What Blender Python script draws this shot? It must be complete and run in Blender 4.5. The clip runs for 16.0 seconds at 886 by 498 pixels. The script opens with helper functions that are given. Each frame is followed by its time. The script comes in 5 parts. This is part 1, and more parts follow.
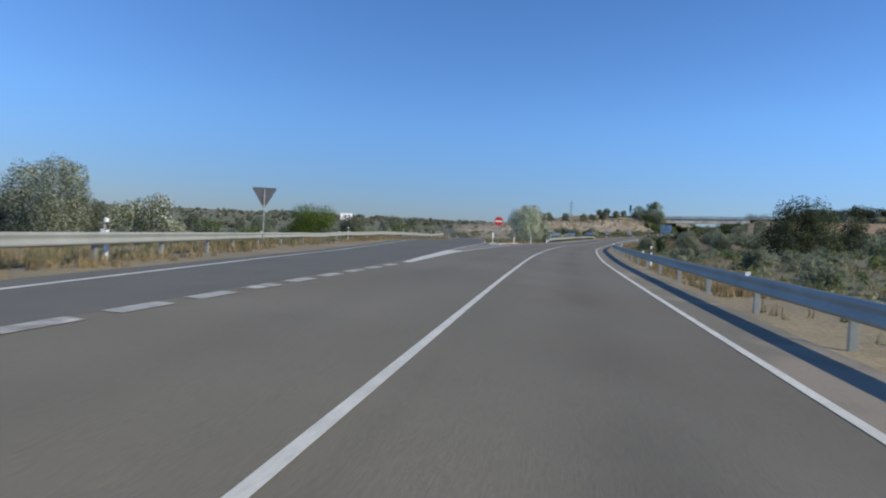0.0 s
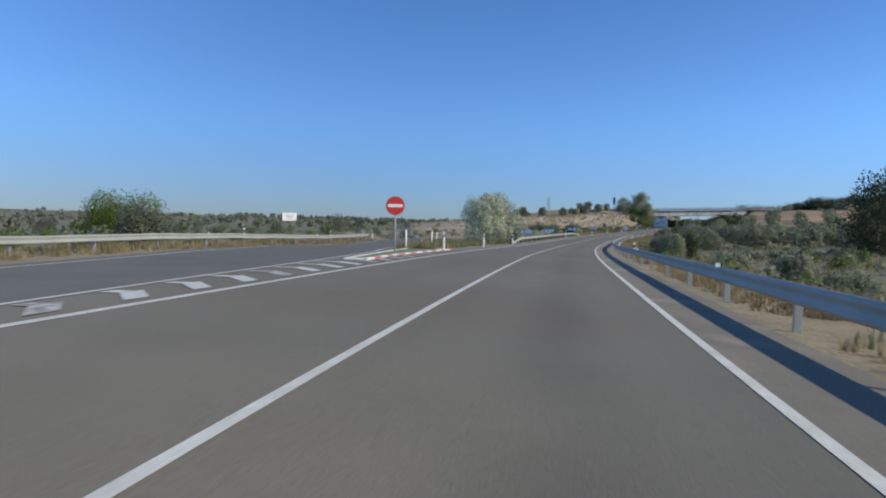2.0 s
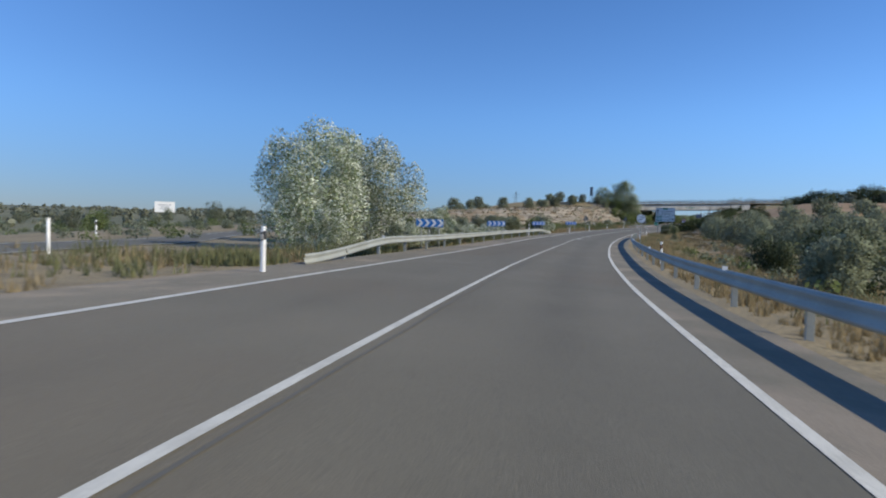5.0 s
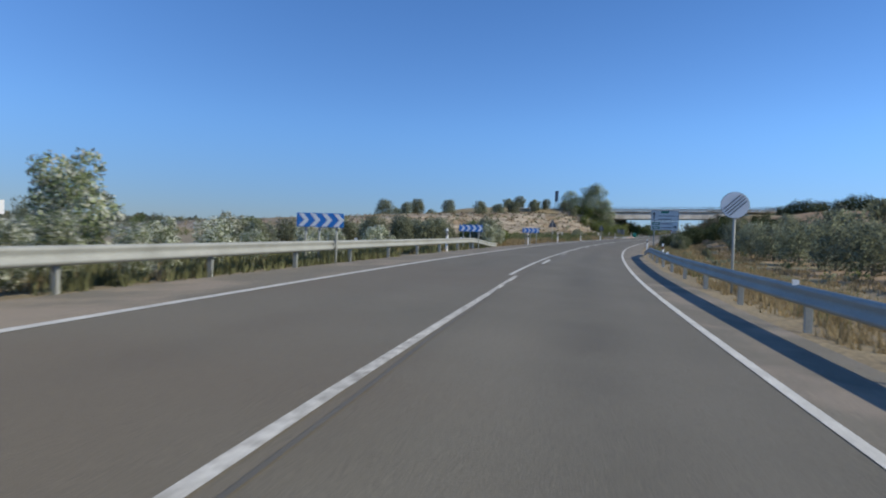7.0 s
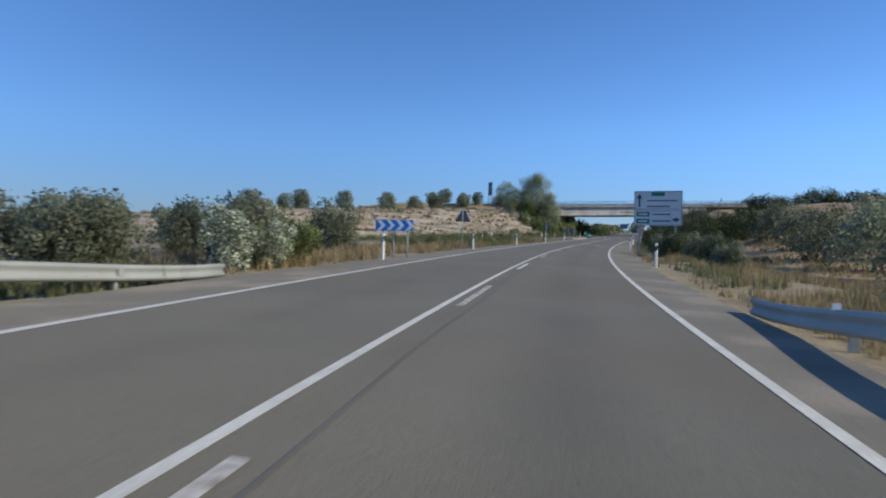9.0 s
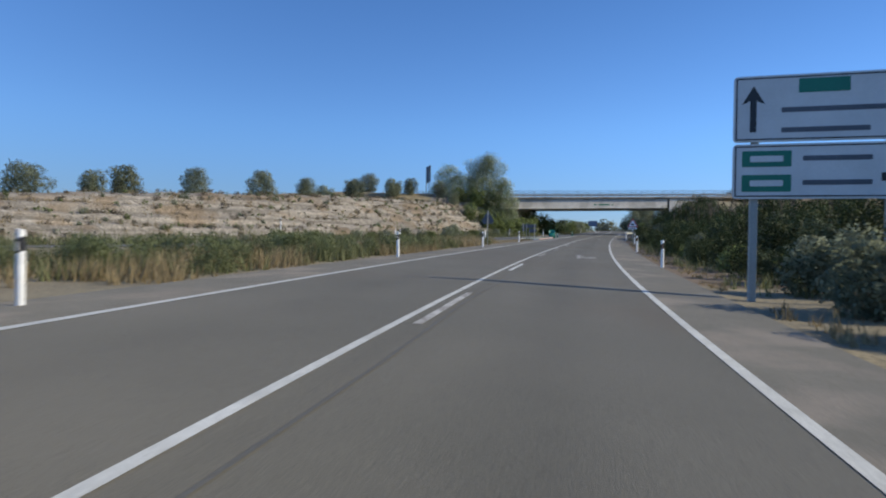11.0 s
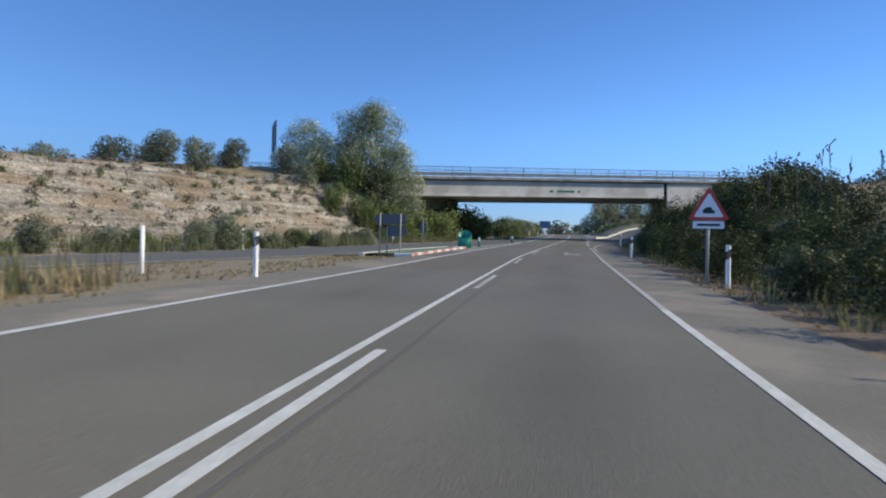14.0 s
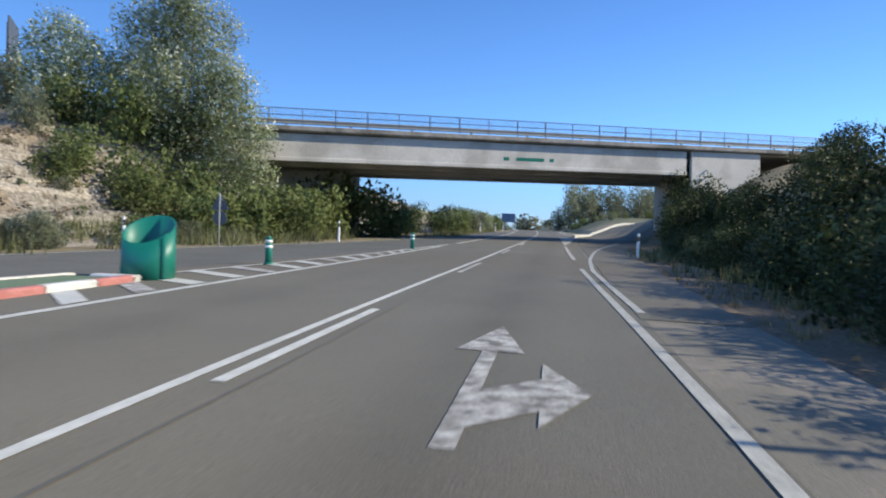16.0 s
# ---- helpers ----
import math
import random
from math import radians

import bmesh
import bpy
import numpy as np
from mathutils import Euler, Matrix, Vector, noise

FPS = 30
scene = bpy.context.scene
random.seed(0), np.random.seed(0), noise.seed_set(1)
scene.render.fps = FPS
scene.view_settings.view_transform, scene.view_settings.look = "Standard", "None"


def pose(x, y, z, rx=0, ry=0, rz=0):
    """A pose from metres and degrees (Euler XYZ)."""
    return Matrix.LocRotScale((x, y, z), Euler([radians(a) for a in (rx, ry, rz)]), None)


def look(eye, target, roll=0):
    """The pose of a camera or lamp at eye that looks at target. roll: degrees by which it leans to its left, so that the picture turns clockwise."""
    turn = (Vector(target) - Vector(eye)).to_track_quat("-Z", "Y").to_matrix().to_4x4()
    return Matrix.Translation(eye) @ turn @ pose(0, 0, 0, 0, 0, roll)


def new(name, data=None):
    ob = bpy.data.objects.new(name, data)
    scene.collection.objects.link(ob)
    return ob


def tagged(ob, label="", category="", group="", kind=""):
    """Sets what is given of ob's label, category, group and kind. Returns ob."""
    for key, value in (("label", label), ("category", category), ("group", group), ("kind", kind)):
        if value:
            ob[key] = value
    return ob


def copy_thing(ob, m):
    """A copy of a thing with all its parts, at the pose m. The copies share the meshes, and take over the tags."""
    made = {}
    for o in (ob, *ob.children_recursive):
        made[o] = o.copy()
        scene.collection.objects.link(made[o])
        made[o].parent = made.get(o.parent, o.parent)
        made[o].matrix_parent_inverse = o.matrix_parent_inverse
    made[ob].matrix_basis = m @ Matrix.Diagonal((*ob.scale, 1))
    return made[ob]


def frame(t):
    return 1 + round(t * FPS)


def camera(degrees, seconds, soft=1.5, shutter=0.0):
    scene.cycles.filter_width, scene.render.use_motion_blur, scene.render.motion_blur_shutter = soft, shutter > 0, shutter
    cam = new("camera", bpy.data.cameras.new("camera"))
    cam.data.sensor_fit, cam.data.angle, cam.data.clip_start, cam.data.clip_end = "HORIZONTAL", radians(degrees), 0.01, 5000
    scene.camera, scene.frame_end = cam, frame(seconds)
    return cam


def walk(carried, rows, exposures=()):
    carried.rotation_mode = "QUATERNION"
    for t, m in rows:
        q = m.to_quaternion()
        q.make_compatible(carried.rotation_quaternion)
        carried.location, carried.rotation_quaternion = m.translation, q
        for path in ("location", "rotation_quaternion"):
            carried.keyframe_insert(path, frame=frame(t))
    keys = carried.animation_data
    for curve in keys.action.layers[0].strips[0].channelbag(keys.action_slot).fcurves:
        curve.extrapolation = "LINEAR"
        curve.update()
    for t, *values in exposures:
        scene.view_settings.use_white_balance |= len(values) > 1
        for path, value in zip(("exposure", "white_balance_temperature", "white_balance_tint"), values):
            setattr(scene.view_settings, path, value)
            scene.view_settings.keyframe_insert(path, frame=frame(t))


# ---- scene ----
# ---- camera ----
cam = camera(72.8, 16.0, soft=2.0, shutter=0.16)
WAY = [
    (0.0, 0.00, 0.00, 2.21, 88.15, -2.59, 10.31),
    (0.5, 0.13, 7.80, 2.21, 88.36, -2.33, 9.82),
    (1.0, 0.33, 15.60, 2.20, 87.97, -2.25, 9.15),
    (1.5, 0.60, 23.35, 2.20, 88.12, -1.80, 8.78),
    (2.0, 0.94, 31.19, 2.20, 88.19, -1.23, 8.29),
    (2.5, 1.32, 38.93, 2.18, 88.52, -1.14, 8.02),
    (3.0, 1.78, 46.86, 2.17, 88.28, -1.18, 7.38),
    (3.5, 2.31, 54.79, 2.15, 88.22, -1.31, 6.86),
    (4.0, 2.94, 62.90, 2.10, 88.09, -1.31, 6.34),
    (4.5, 3.63, 71.11, 2.03, 87.84, -1.38, 5.90),
    (5.0, 4.41, 79.44, 1.95, 88.04, -1.45, 5.44),
    (5.5, 5.27, 87.89, 1.90, 88.32, -1.52, 4.85),
    (6.0, 6.25, 96.45, 1.87, 88.61, -1.63, 4.08),
    (6.5, 7.38, 105.13, 1.90, 88.80, -1.83, 3.11),
    (7.0, 8.68, 113.90, 1.97, 89.20, -1.89, 2.00),
    (7.5, 9.93, 121.22, 2.06, 88.94, -1.44, 0.62),
    (8.0, 11.85, 131.14, 2.21, 89.33, -1.02, -0.99),
    (8.5, 13.64, 139.22, 2.34, 89.28, -1.05, -2.08),
    (9.0, 15.62, 147.32, 2.49, 89.56, -1.19, -3.40),
    (9.5, 17.74, 155.29, 2.64, 89.37, -1.25, -4.41),
    (10.0, 19.96, 163.13, 2.80, 89.42, -1.24, -5.26),
    (10.5, 22.26, 170.81, 2.96, 89.48, -1.16, -6.03),
    (11.0, 24.62, 178.35, 3.13, 89.53, -0.97, -6.82),
    (11.5, 27.05, 185.72, 3.31, 89.50, -0.61, -7.68),
    (12.0, 29.55, 192.93, 3.48, 89.51, -0.55, -8.56),
    (12.5, 32.08, 199.93, 3.66, 89.65, -0.65, -9.21),
    (13.0, 34.70, 206.88, 3.85, 89.73, -0.62, -10.16),
    (13.5, 37.28, 213.44, 4.03, 89.49, -1.08, -10.74),
    (14.0, 39.98, 220.13, 4.22, 89.83, -1.35, -11.36),
    (14.5, 42.69, 226.59, 4.42, 89.47, -1.37, -12.05),
    (15.0, 45.54, 233.16, 4.62, 89.80, -1.86, -12.89),
    (15.5, 48.31, 239.32, 4.82, 89.63, -2.04, -13.53),
    (16.0, 51.17, 245.52, 5.02, 89.33, -2.07, -14.16),
]
walk(cam, [(r[0], pose(*r[1:])) for r in WAY], [(0, 0.0), (9.0, 0.0), (12.5, 0.06), (14.5, 0.16), (15.5, 0.24), (16, 0.48)])

# ---- world and sun ----
SUN = Vector((0.945, -0.327, 0.60)).normalized()
sky_world = bpy.data.worlds.new("sky")
scene.world = sky_world
sky_world.use_nodes = True
wn = sky_world.node_tree
sky = wn.nodes.new("ShaderNodeTexSky")
sky.sky_type = "NISHITA"
sky.sun_disc = False
sky.sun_elevation = math.asin(SUN.z)
sky.sun_rotation = -math.atan2(SUN.x, SUN.y)
sky.altitude, sky.air_density, sky.dust_density, sky.ozone_density = 250, 1.0, 0.3, 3.0
wn.nodes["Background"].inputs[1].default_value = 0.10
tint = wn.nodes.new("ShaderNodeMix")
tint.data_type, tint.blend_type = "RGBA", "MULTIPLY"
tint.inputs[0].default_value = 1.0
tint.inputs[7].default_value = (0.66, 1.0, 1.43, 1)
wn.links.new(sky.outputs[0], tint.inputs[6])
# dry summer haze: the sky pales less towards the horizon than clean air would make it
way = wn.nodes.new("ShaderNodeTexCoord")
split = wn.nodes.new("ShaderNodeSeparateXYZ")
haze = wn.nodes.new("ShaderNodeValToRGB")
wn.links.new(way.outputs["Generated"], split.inputs[0])
wn.links.new(split.outputs["Z"], haze.inputs[0])
haze.color_ramp.interpolation = "EASE"
haze.color_ramp.elements[0].position, haze.color_ramp.elements[0].color = 0.0, (0.80, 0.68, 0.74, 1)
haze.color_ramp.elements[1].position, haze.color_ramp.elements[1].color = 0.20, (1.13, 1.10, 1.10, 1)
high = haze.color_ramp.elements.new(0.5)
high.color = (1.05, 1.09, 1.10, 1)
dim = wn.nodes.new("ShaderNodeMix")
dim.data_type, dim.blend_type = "RGBA", "MULTIPLY"
dim.inputs[0].default_value = 1.0
wn.links.new(tint.outputs[2], dim.inputs[6])
wn.links.new(haze.outputs[0], dim.inputs[7])
wn.links.new(dim.outputs[2], wn.nodes["Background"].inputs[0])
sun = new("sun", bpy.data.lights.new("sun", "SUN"))
sun.data.energy, sun.data.angle, sun.data.color = 4.8, radians(0.55), (1.0, 0.92, 0.76)
sun.matrix_world = look(SUN * 100, (0, 0, 0))
scene.view_settings.exposure = 0.0


# ---- materials ----
def material(name, dark, light, scale=4.0, rough=0.85, bump=0.2, detail=6.0, metal=0.0, fine=40.0, fine_amount=0.25,
             third=None, third_scale=0.3, spread=0.5, random_value=0.0, translucent=0.0):
    """Two colours mixed by a coarse noise, grained by a fine one; a third colour in large patches."""
    m = bpy.data.materials.new(name)
    m.use_nodes = True
    t = m.node_tree
    b = t.nodes["Principled BSDF"]
    b.inputs["Roughness"].default_value, b.inputs["Metallic"].default_value = rough, metal
    geo = t.nodes.new("ShaderNodeNewGeometry")

    def noise_node(sc, det):
        n = t.nodes.new("ShaderNodeTexNoise")
        n.inputs["Scale"].default_value, n.inputs["Detail"].default_value = sc, det
        t.links.new(geo.outputs["Position"], n.inputs["Vector"])
        return n

    def ramp(src, lo, hi):
        r = t.nodes.new("ShaderNodeMapRange")
        r.inputs["From Min"].default_value, r.inputs["From Max"].default_value = lo, hi
        t.links.new(src, r.inputs["Value"])
        return r.outputs["Result"]

    def mix(fac, a, c, mode="MIX"):
        n = t.nodes.new("ShaderNodeMix")
        n.data_type, n.blend_type = "RGBA", mode
        for sock, v in ((n.inputs[0], fac), (n.inputs[6], a), (n.inputs[7], c)):
            if isinstance(v, bpy.types.NodeSocket):
                t.links.new(v, sock)
            else:
                sock.default_value = v if isinstance(v, float) else (*v, 1)
        return n.outputs[2]

    big = noise_node(scale, detail)
    small = noise_node(fine, 3.0)
    col = mix(ramp(big.outputs["Fac"], 0.5 - spread / 2, 0.5 + spread / 2), dark, light)
    if third:
        patch = noise_node(third_scale, 4.0)
        col = mix(ramp(patch.outputs["Fac"], 0.5, 0.62), col, third)
    grain = ramp(small.outputs["Fac"], 0.3, 0.7)
    gn = t.nodes.new("ShaderNodeMapRange")
    gn.inputs["To Min"].default_value, gn.inputs["To Max"].default_value = 1 - fine_amount, 1 + fine_amount
    t.links.new(grain, gn.inputs["Value"])
    sc = t.nodes.new("ShaderNodeVectorMath")
    sc.operation = "SCALE"
    t.links.new(col, sc.inputs[0])
    t.links.new(gn.outputs[0], sc.inputs["Scale"])
    out = sc.outputs[0]
    if random_value:
        for src in ("oi", "isl"):
            node = t.nodes.new("ShaderNodeObjectInfo" if src == "oi" else "ShaderNodeNewGeometry")
            rr = t.nodes.new("ShaderNodeMapRange")
            rr.inputs["To Min"].default_value, rr.inputs["To Max"].default_value = 1 - random_value, 1 + random_value
            t.links.new(node.outputs["Random" if src == "oi" else "Random Per Island"], rr.inputs["Value"])
            s2 = t.nodes.new("ShaderNodeVectorMath")
            s2.operation = "SCALE"
            t.links.new(out, s2.inputs[0])
            t.links.new(rr.outputs[0], s2.inputs["Scale"])
            out = s2.outputs[0]
    t.links.new(out, b.inputs["Base Color"])
    if bump:
        bp = t.nodes.new("ShaderNodeBump")
        bp.inputs["Strength"].default_value, bp.inputs["Distance"].default_value = bump, 0.02
        t.links.new(small.outputs["Fac"], bp.inputs["Height"])
        t.links.new(bp.outputs[0], b.inputs["Normal"])
    if translucent:
        tr = t.nodes.new("ShaderNodeBsdfTranslucent")
        t.links.new(out, tr.inputs["Color"])
        mx = t.nodes.new("ShaderNodeMixShader")
        mx.inputs[0].default_value = translucent
        t.links.new(b.outputs[0], mx.inputs[1])
        t.links.new(tr.outputs[0], mx.inputs[2])
        t.links.new(mx.outputs[0], t.nodes["Material Output"].inputs["Surface"])
    return m


ASPHALT = material("asphalt", (0.112, 0.103, 0.077), (0.146, 0.133, 0.101), 0.35, 0.85, 0.35, 8, fine=90, fine_amount=0.35,
                   third=(0.123, 0.106, 0.077), third_scale=0.12)
ASPHALT_DARK = material("dark_asphalt", (0.082, 0.080, 0.067), (0.112, 0.109, 0.092), 0.5, 0.85, 0.3, fine=90, fine_amount=0.3)
SHOULDER = material("shoulder_asphalt", (0.136, 0.123, 0.092), (0.184, 0.164, 0.124), 0.9, 0.9, 0.4, fine=60, fine_amount=0.3,
                    third=(0.235, 0.198, 0.150), third_scale=0.5)
for m in (ASPHALT, ASPHALT_DARK, SHOULDER):
    m.node_tree.nodes["Principled BSDF"].inputs["Diffuse Roughness"].default_value = 0.25
PAINT = material("road_paint", (0.44, 0.43, 0.375), (0.60, 0.59, 0.525), 2.5, 0.6, 0.2, fine=35, fine_amount=0.18)
PAINT_GREY = material("greyed_road_paint", (0.27, 0.265, 0.225), (0.42, 0.41, 0.36), 3.5, 0.65, 0.2, fine=35, fine_amount=0.22)
PAINT_WORN = material("worn_road_paint", (0.20, 0.18, 0.15), (0.50, 0.48, 0.43), 5.0, 0.7, 0.2, fine=30, fine_amount=0.25, spread=0.25)
PAINT_PATCHY = material("patchy_road_paint", (0.28, 0.265, 0.225), (0.58, 0.565, 0.50), 9.0, 0.7, 0.2, fine=30, fine_amount=0.2, spread=0.3)
ARROW_PAINT = material("flaking_road_paint", (0.13, 0.12, 0.10), (0.43, 0.415, 0.37), 7.0, 0.75, 0.2, fine=30, fine_amount=0.25, spread=0.3)
KERB_WHITE = material("white_kerb_paint", (0.50, 0.50, 0.47), (0.66, 0.66, 0.63), 4, 0.7, 0.2, fine=20, fine_amount=0.15, third=(0.40, 0.39, 0.36), third_scale=1.5)
# a greyer white than SIGN_WHITE, for the direction board
BOARD_WHITE = material("weathered_white_sign", (0.50, 0.51, 0.50), (0.60, 0.61, 0.60), 1.5, 0.45, 0.0, fine_amount=0.06)
PAINT_RED = material("red_paint", (0.33, 0.11, 0.095), (0.45, 0.19, 0.165), 4, 0.7, 0.2, fine=22, fine_amount=0.2)
PAINT_GREEN = material("green_ground_paint", (0.10, 0.15, 0.08), (0.15, 0.20, 0.11), 3, 0.8, 0.2)
TYRE = material("tyre_darkened_asphalt", (0.094, 0.088, 0.070), (0.124, 0.115, 0.092), 0.5, 0.7, 0.3, fine=90, fine_amount=0.3)
GROUND = material("dry_ground", (0.16, 0.125, 0.072), (0.28, 0.228, 0.130), 0.6, 0.95, 0.5, 9, fine=12, fine_amount=0.35,
                  third=(0.200, 0.165, 0.100), third_scale=0.06)
BANK = material("bank_soil", (0.165, 0.142, 0.110), (0.315, 0.282, 0.228), 2.0, 0.95, 0.8, 9, fine=8, fine_amount=0.5,
                third=(0.205, 0.158, 0.105), third_scale=0.3)
SCRUBLAND = material("scrub_land", (0.105, 0.106, 0.055), (0.175, 0.165, 0.092), 0.12, 0.95, 0.4, 9, fine=2.2, fine_amount=0.35,
                     third=(0.085, 0.092, 0.042), third_scale=0.03)
ORCHARD = material("orchard_soil", (0.25, 0.172, 0.094), (0.36, 0.255, 0.146), 0.35, 0.95, 0.5, 9, fine=6, fine_amount=0.3,
                   third=(0.20, 0.185, 0.095), third_scale=0.09)
FIELD = material("ploughed_field", (0.215, 0.142, 0.076), (0.295, 0.20, 0.11), 0.05, 0.95, 0.3, fine=1.5, fine_amount=0.2)
STEEL = material("galvanised_steel", (0.255, 0.268, 0.252), (0.335, 0.350, 0.332), 1.2, 0.65, 0.05, metal=0.15, fine=25, fine_amount=0.08)
STEEL.node_tree.nodes["Principled BSDF"].inputs["Specular IOR Level"].default_value = 0.15
STEEL_GREY = material("grey_sign_back", (0.075, 0.085, 0.10), (0.11, 0.12, 0.14), 1.5, 0.55, 0.05, metal=0.2, fine=20, fine_amount=0.1)
STEEL_BLUE = material("blue_grey_metal", (0.10, 0.13, 0.19), (0.15, 0.19, 0.26), 1.5, 0.5, 0.05, metal=0.3, fine=20, fine_amount=0.1)
WHITE = material("white_plastic", (0.72, 0.72, 0.70), (0.82, 0.82, 0.80), 3, 0.5, 0.03, fine=20, fine_amount=0.06)
REFLECT = material("pale_reflector", (0.55, 0.50, 0.42), (0.65, 0.60, 0.52), 9, 0.25, 0.0, fine_amount=0.05)
AMBER = material("amber_reflector", (0.24, 0.11, 0.05), (0.32, 0.16, 0.075), 9, 0.3, 0.0, fine_amount=0.05)
BLACK = material("black_plastic", (0.012, 0.012, 0.014), (0.022, 0.022, 0.024), 3, 0.45, 0.02)
BLUE = material("blue_sign_face", (0.02, 0.17, 0.53), (0.03, 0.21, 0.60), 2, 0.4, 0.0, fine_amount=0.05)
SIGN_WHITE = material("white_sign_face", (0.74, 0.75, 0.75), (0.82, 0.82, 0.82), 2, 0.4, 0.0, fine_amount=0.04)
SIGN_RED = material("red_sign_face", (0.50, 0.035, 0.025), (0.58, 0.05, 0.035), 2, 0.4, 0.0, fine_amount=0.06)
SIGN_GREEN = material("green_sign_face", (0.0, 0.13, 0.085), (0.0, 0.16, 0.10), 2, 0.4, 0.0, fine_amount=0.05)
BIN_GREEN = material("green_plastic", (0.0, 0.13, 0.095), (0.008, 0.17, 0.125), 2, 0.45, 0.03, fine_amount=0.1)
CONCRETE = material("concrete", (0.47, 0.44, 0.385), (0.62, 0.585, 0.52), 0.5, 0.85, 0.2, 8, fine=14, fine_amount=0.12,
                    third=(0.41, 0.38, 0.33), third_scale=0.35)
CONCRETE_STAINED = material("stained_concrete", (0.20, 0.18, 0.15), (0.40, 0.365, 0.32), 1.2, 0.9, 0.3, 8, fine=9, fine_amount=0.2,
                            third=(0.16, 0.145, 0.12), third_scale=0.5)
BARK = material("bark", (0.12, 0.10, 0.08), (0.22, 0.19, 0.155), 6, 0.9, 0.5)
OLIVE = material("olive_leaves", (0.155, 0.178, 0.118), (0.262, 0.285, 0.198), 0.8, 0.6, 0, random_value=0.25, fine=5, translucent=0.6)
POPLAR = material("white_poplar_leaves", (0.155, 0.195, 0.095), (0.265, 0.31, 0.17), 0.8, 0.5, 0, random_value=0.35, fine=5, translucent=0.5)
SILVER = material("silvery_leaves", (0.44, 0.47, 0.39), (0.66, 0.69, 0.60), 0.8, 0.5, 0, random_value=0.3, fine=5, translucent=0.4)
GREEN = material("green_leaves", (0.105, 0.14, 0.05), (0.195, 0.232, 0.095), 0.8, 0.6, 0, random_value=0.25, fine=5, translucent=0.5)
HOLM = material("holm_oak_leaves", (0.050, 0.066, 0.034), (0.095, 0.115, 0.062), 0.8, 0.6, 0, random_value=0.3, fine=5, translucent=0.3)
# near-black: the shade on the backlit bank is put into this leaf colour
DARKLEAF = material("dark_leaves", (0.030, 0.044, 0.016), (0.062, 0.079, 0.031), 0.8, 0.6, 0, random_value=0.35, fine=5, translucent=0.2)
WEEDGREEN = material("weed_leaves", (0.105, 0.130, 0.052), (0.190, 0.210, 0.095), 0.8, 0.6, 0, random_value=0.25, fine=5, translucent=0.45)
PINEGREEN = material("pine_leaves", (0.07, 0.11, 0.02), (0.14, 0.19, 0.04), 0.8, 0.6, 0, random_value=0.28, fine=5, translucent=0.4)
FARLEAF = material("far_leaves", (0.145, 0.156, 0.108), (0.225, 0.232, 0.160), 0.02, 0.7, 0, random_value=0.25, fine=0.5, translucent=0.4)
LITTER = material("leaf_litter", (0.115, 0.078, 0.045), (0.195, 0.138, 0.082), 1.6, 0.95, 0.6, 9, fine=16, fine_amount=0.4)
BROWNSCRUB = material("dry_scrub_twigs", (0.105, 0.085, 0.058), (0.20, 0.165, 0.115), 0.8, 0.8, 0, random_value=0.3, fine=5, translucent=0.3)
DRY = material("dry_grass_blades", (0.24, 0.18, 0.09), (0.42, 0.33, 0.18), 0.5, 0.8, 0, random_value=0.3, fine=4, translucent=0.4)
HERB = material("green_grass_blades", (0.12, 0.132, 0.055), (0.225, 0.228, 0.105), 0.5, 0.8, 0, random_value=0.3, fine=4, translucent=0.4)


for m in (DARKLEAF, HOLM, GREEN, OLIVE, PINEGREEN):
    m.node_tree.nodes["Principled BSDF"].inputs["Specular IOR Level"].default_value = 0.15


def oil_strip(m):
    """Darkens the asphalt by oil and rubber in broken strips down the middle of each lane, read from the offset across the road."""
    t = m.node_tree
    b = t.nodes["Principled BSDF"]
    old = b.inputs["Base Color"].links[0].from_socket
    at = t.nodes.new("ShaderNodeAttribute")
    at.attribute_name = "across"

    def calc(op, a, c):
        n = t.nodes.new("ShaderNodeMath")
        n.operation = op
        for k, v in ((0, a), (1, c)):
            if isinstance(v, bpy.types.NodeSocket):
                t.links.new(v, n.inputs[k])
            else:
                n.inputs[k].default_value = v
        return n.outputs[0]

    geo = t.nodes.new("ShaderNodeNewGeometry")
    nz = t.nodes.new("ShaderNodeTexNoise")
    nz.inputs["Scale"].default_value, nz.inputs["Detail"].default_value = 0.42, 5.0
    t.links.new(geo.outputs["Position"], nz.inputs["Vector"])
    blot = calc("MULTIPLY", calc("SUBTRACT", nz.outputs["Fac"], 0.30), 2.2)
    total = None
    for mid, wide, amount in ((-1.80, 0.42, 0.26), (1.70, 0.42, 0.16), (-0.95, 0.30, -0.07), (-2.65, 0.30, -0.07), (-0.25, 0.12, 0.12)):
        d = calc("DIVIDE", calc("SUBTRACT", at.outputs["Fac"], mid), wide)
        bell = calc("POWER", 2.718, calc("MULTIPLY", calc("MULTIPLY", d, d), -1.0))
        term = calc("MULTIPLY", calc("MULTIPLY", bell, blot), amount)
        total = term if total is None else calc("ADD", total, term)
    sc = t.nodes.new("ShaderNodeVectorMath")
    sc.operation = "SCALE"
    t.links.new(old, sc.inputs[0])
    t.links.new(calc("SUBTRACT", 1.0, total), sc.inputs["Scale"])
    t.links.new(sc.outputs[0], b.inputs["Base Color"])


oil_strip(ASPHALT)


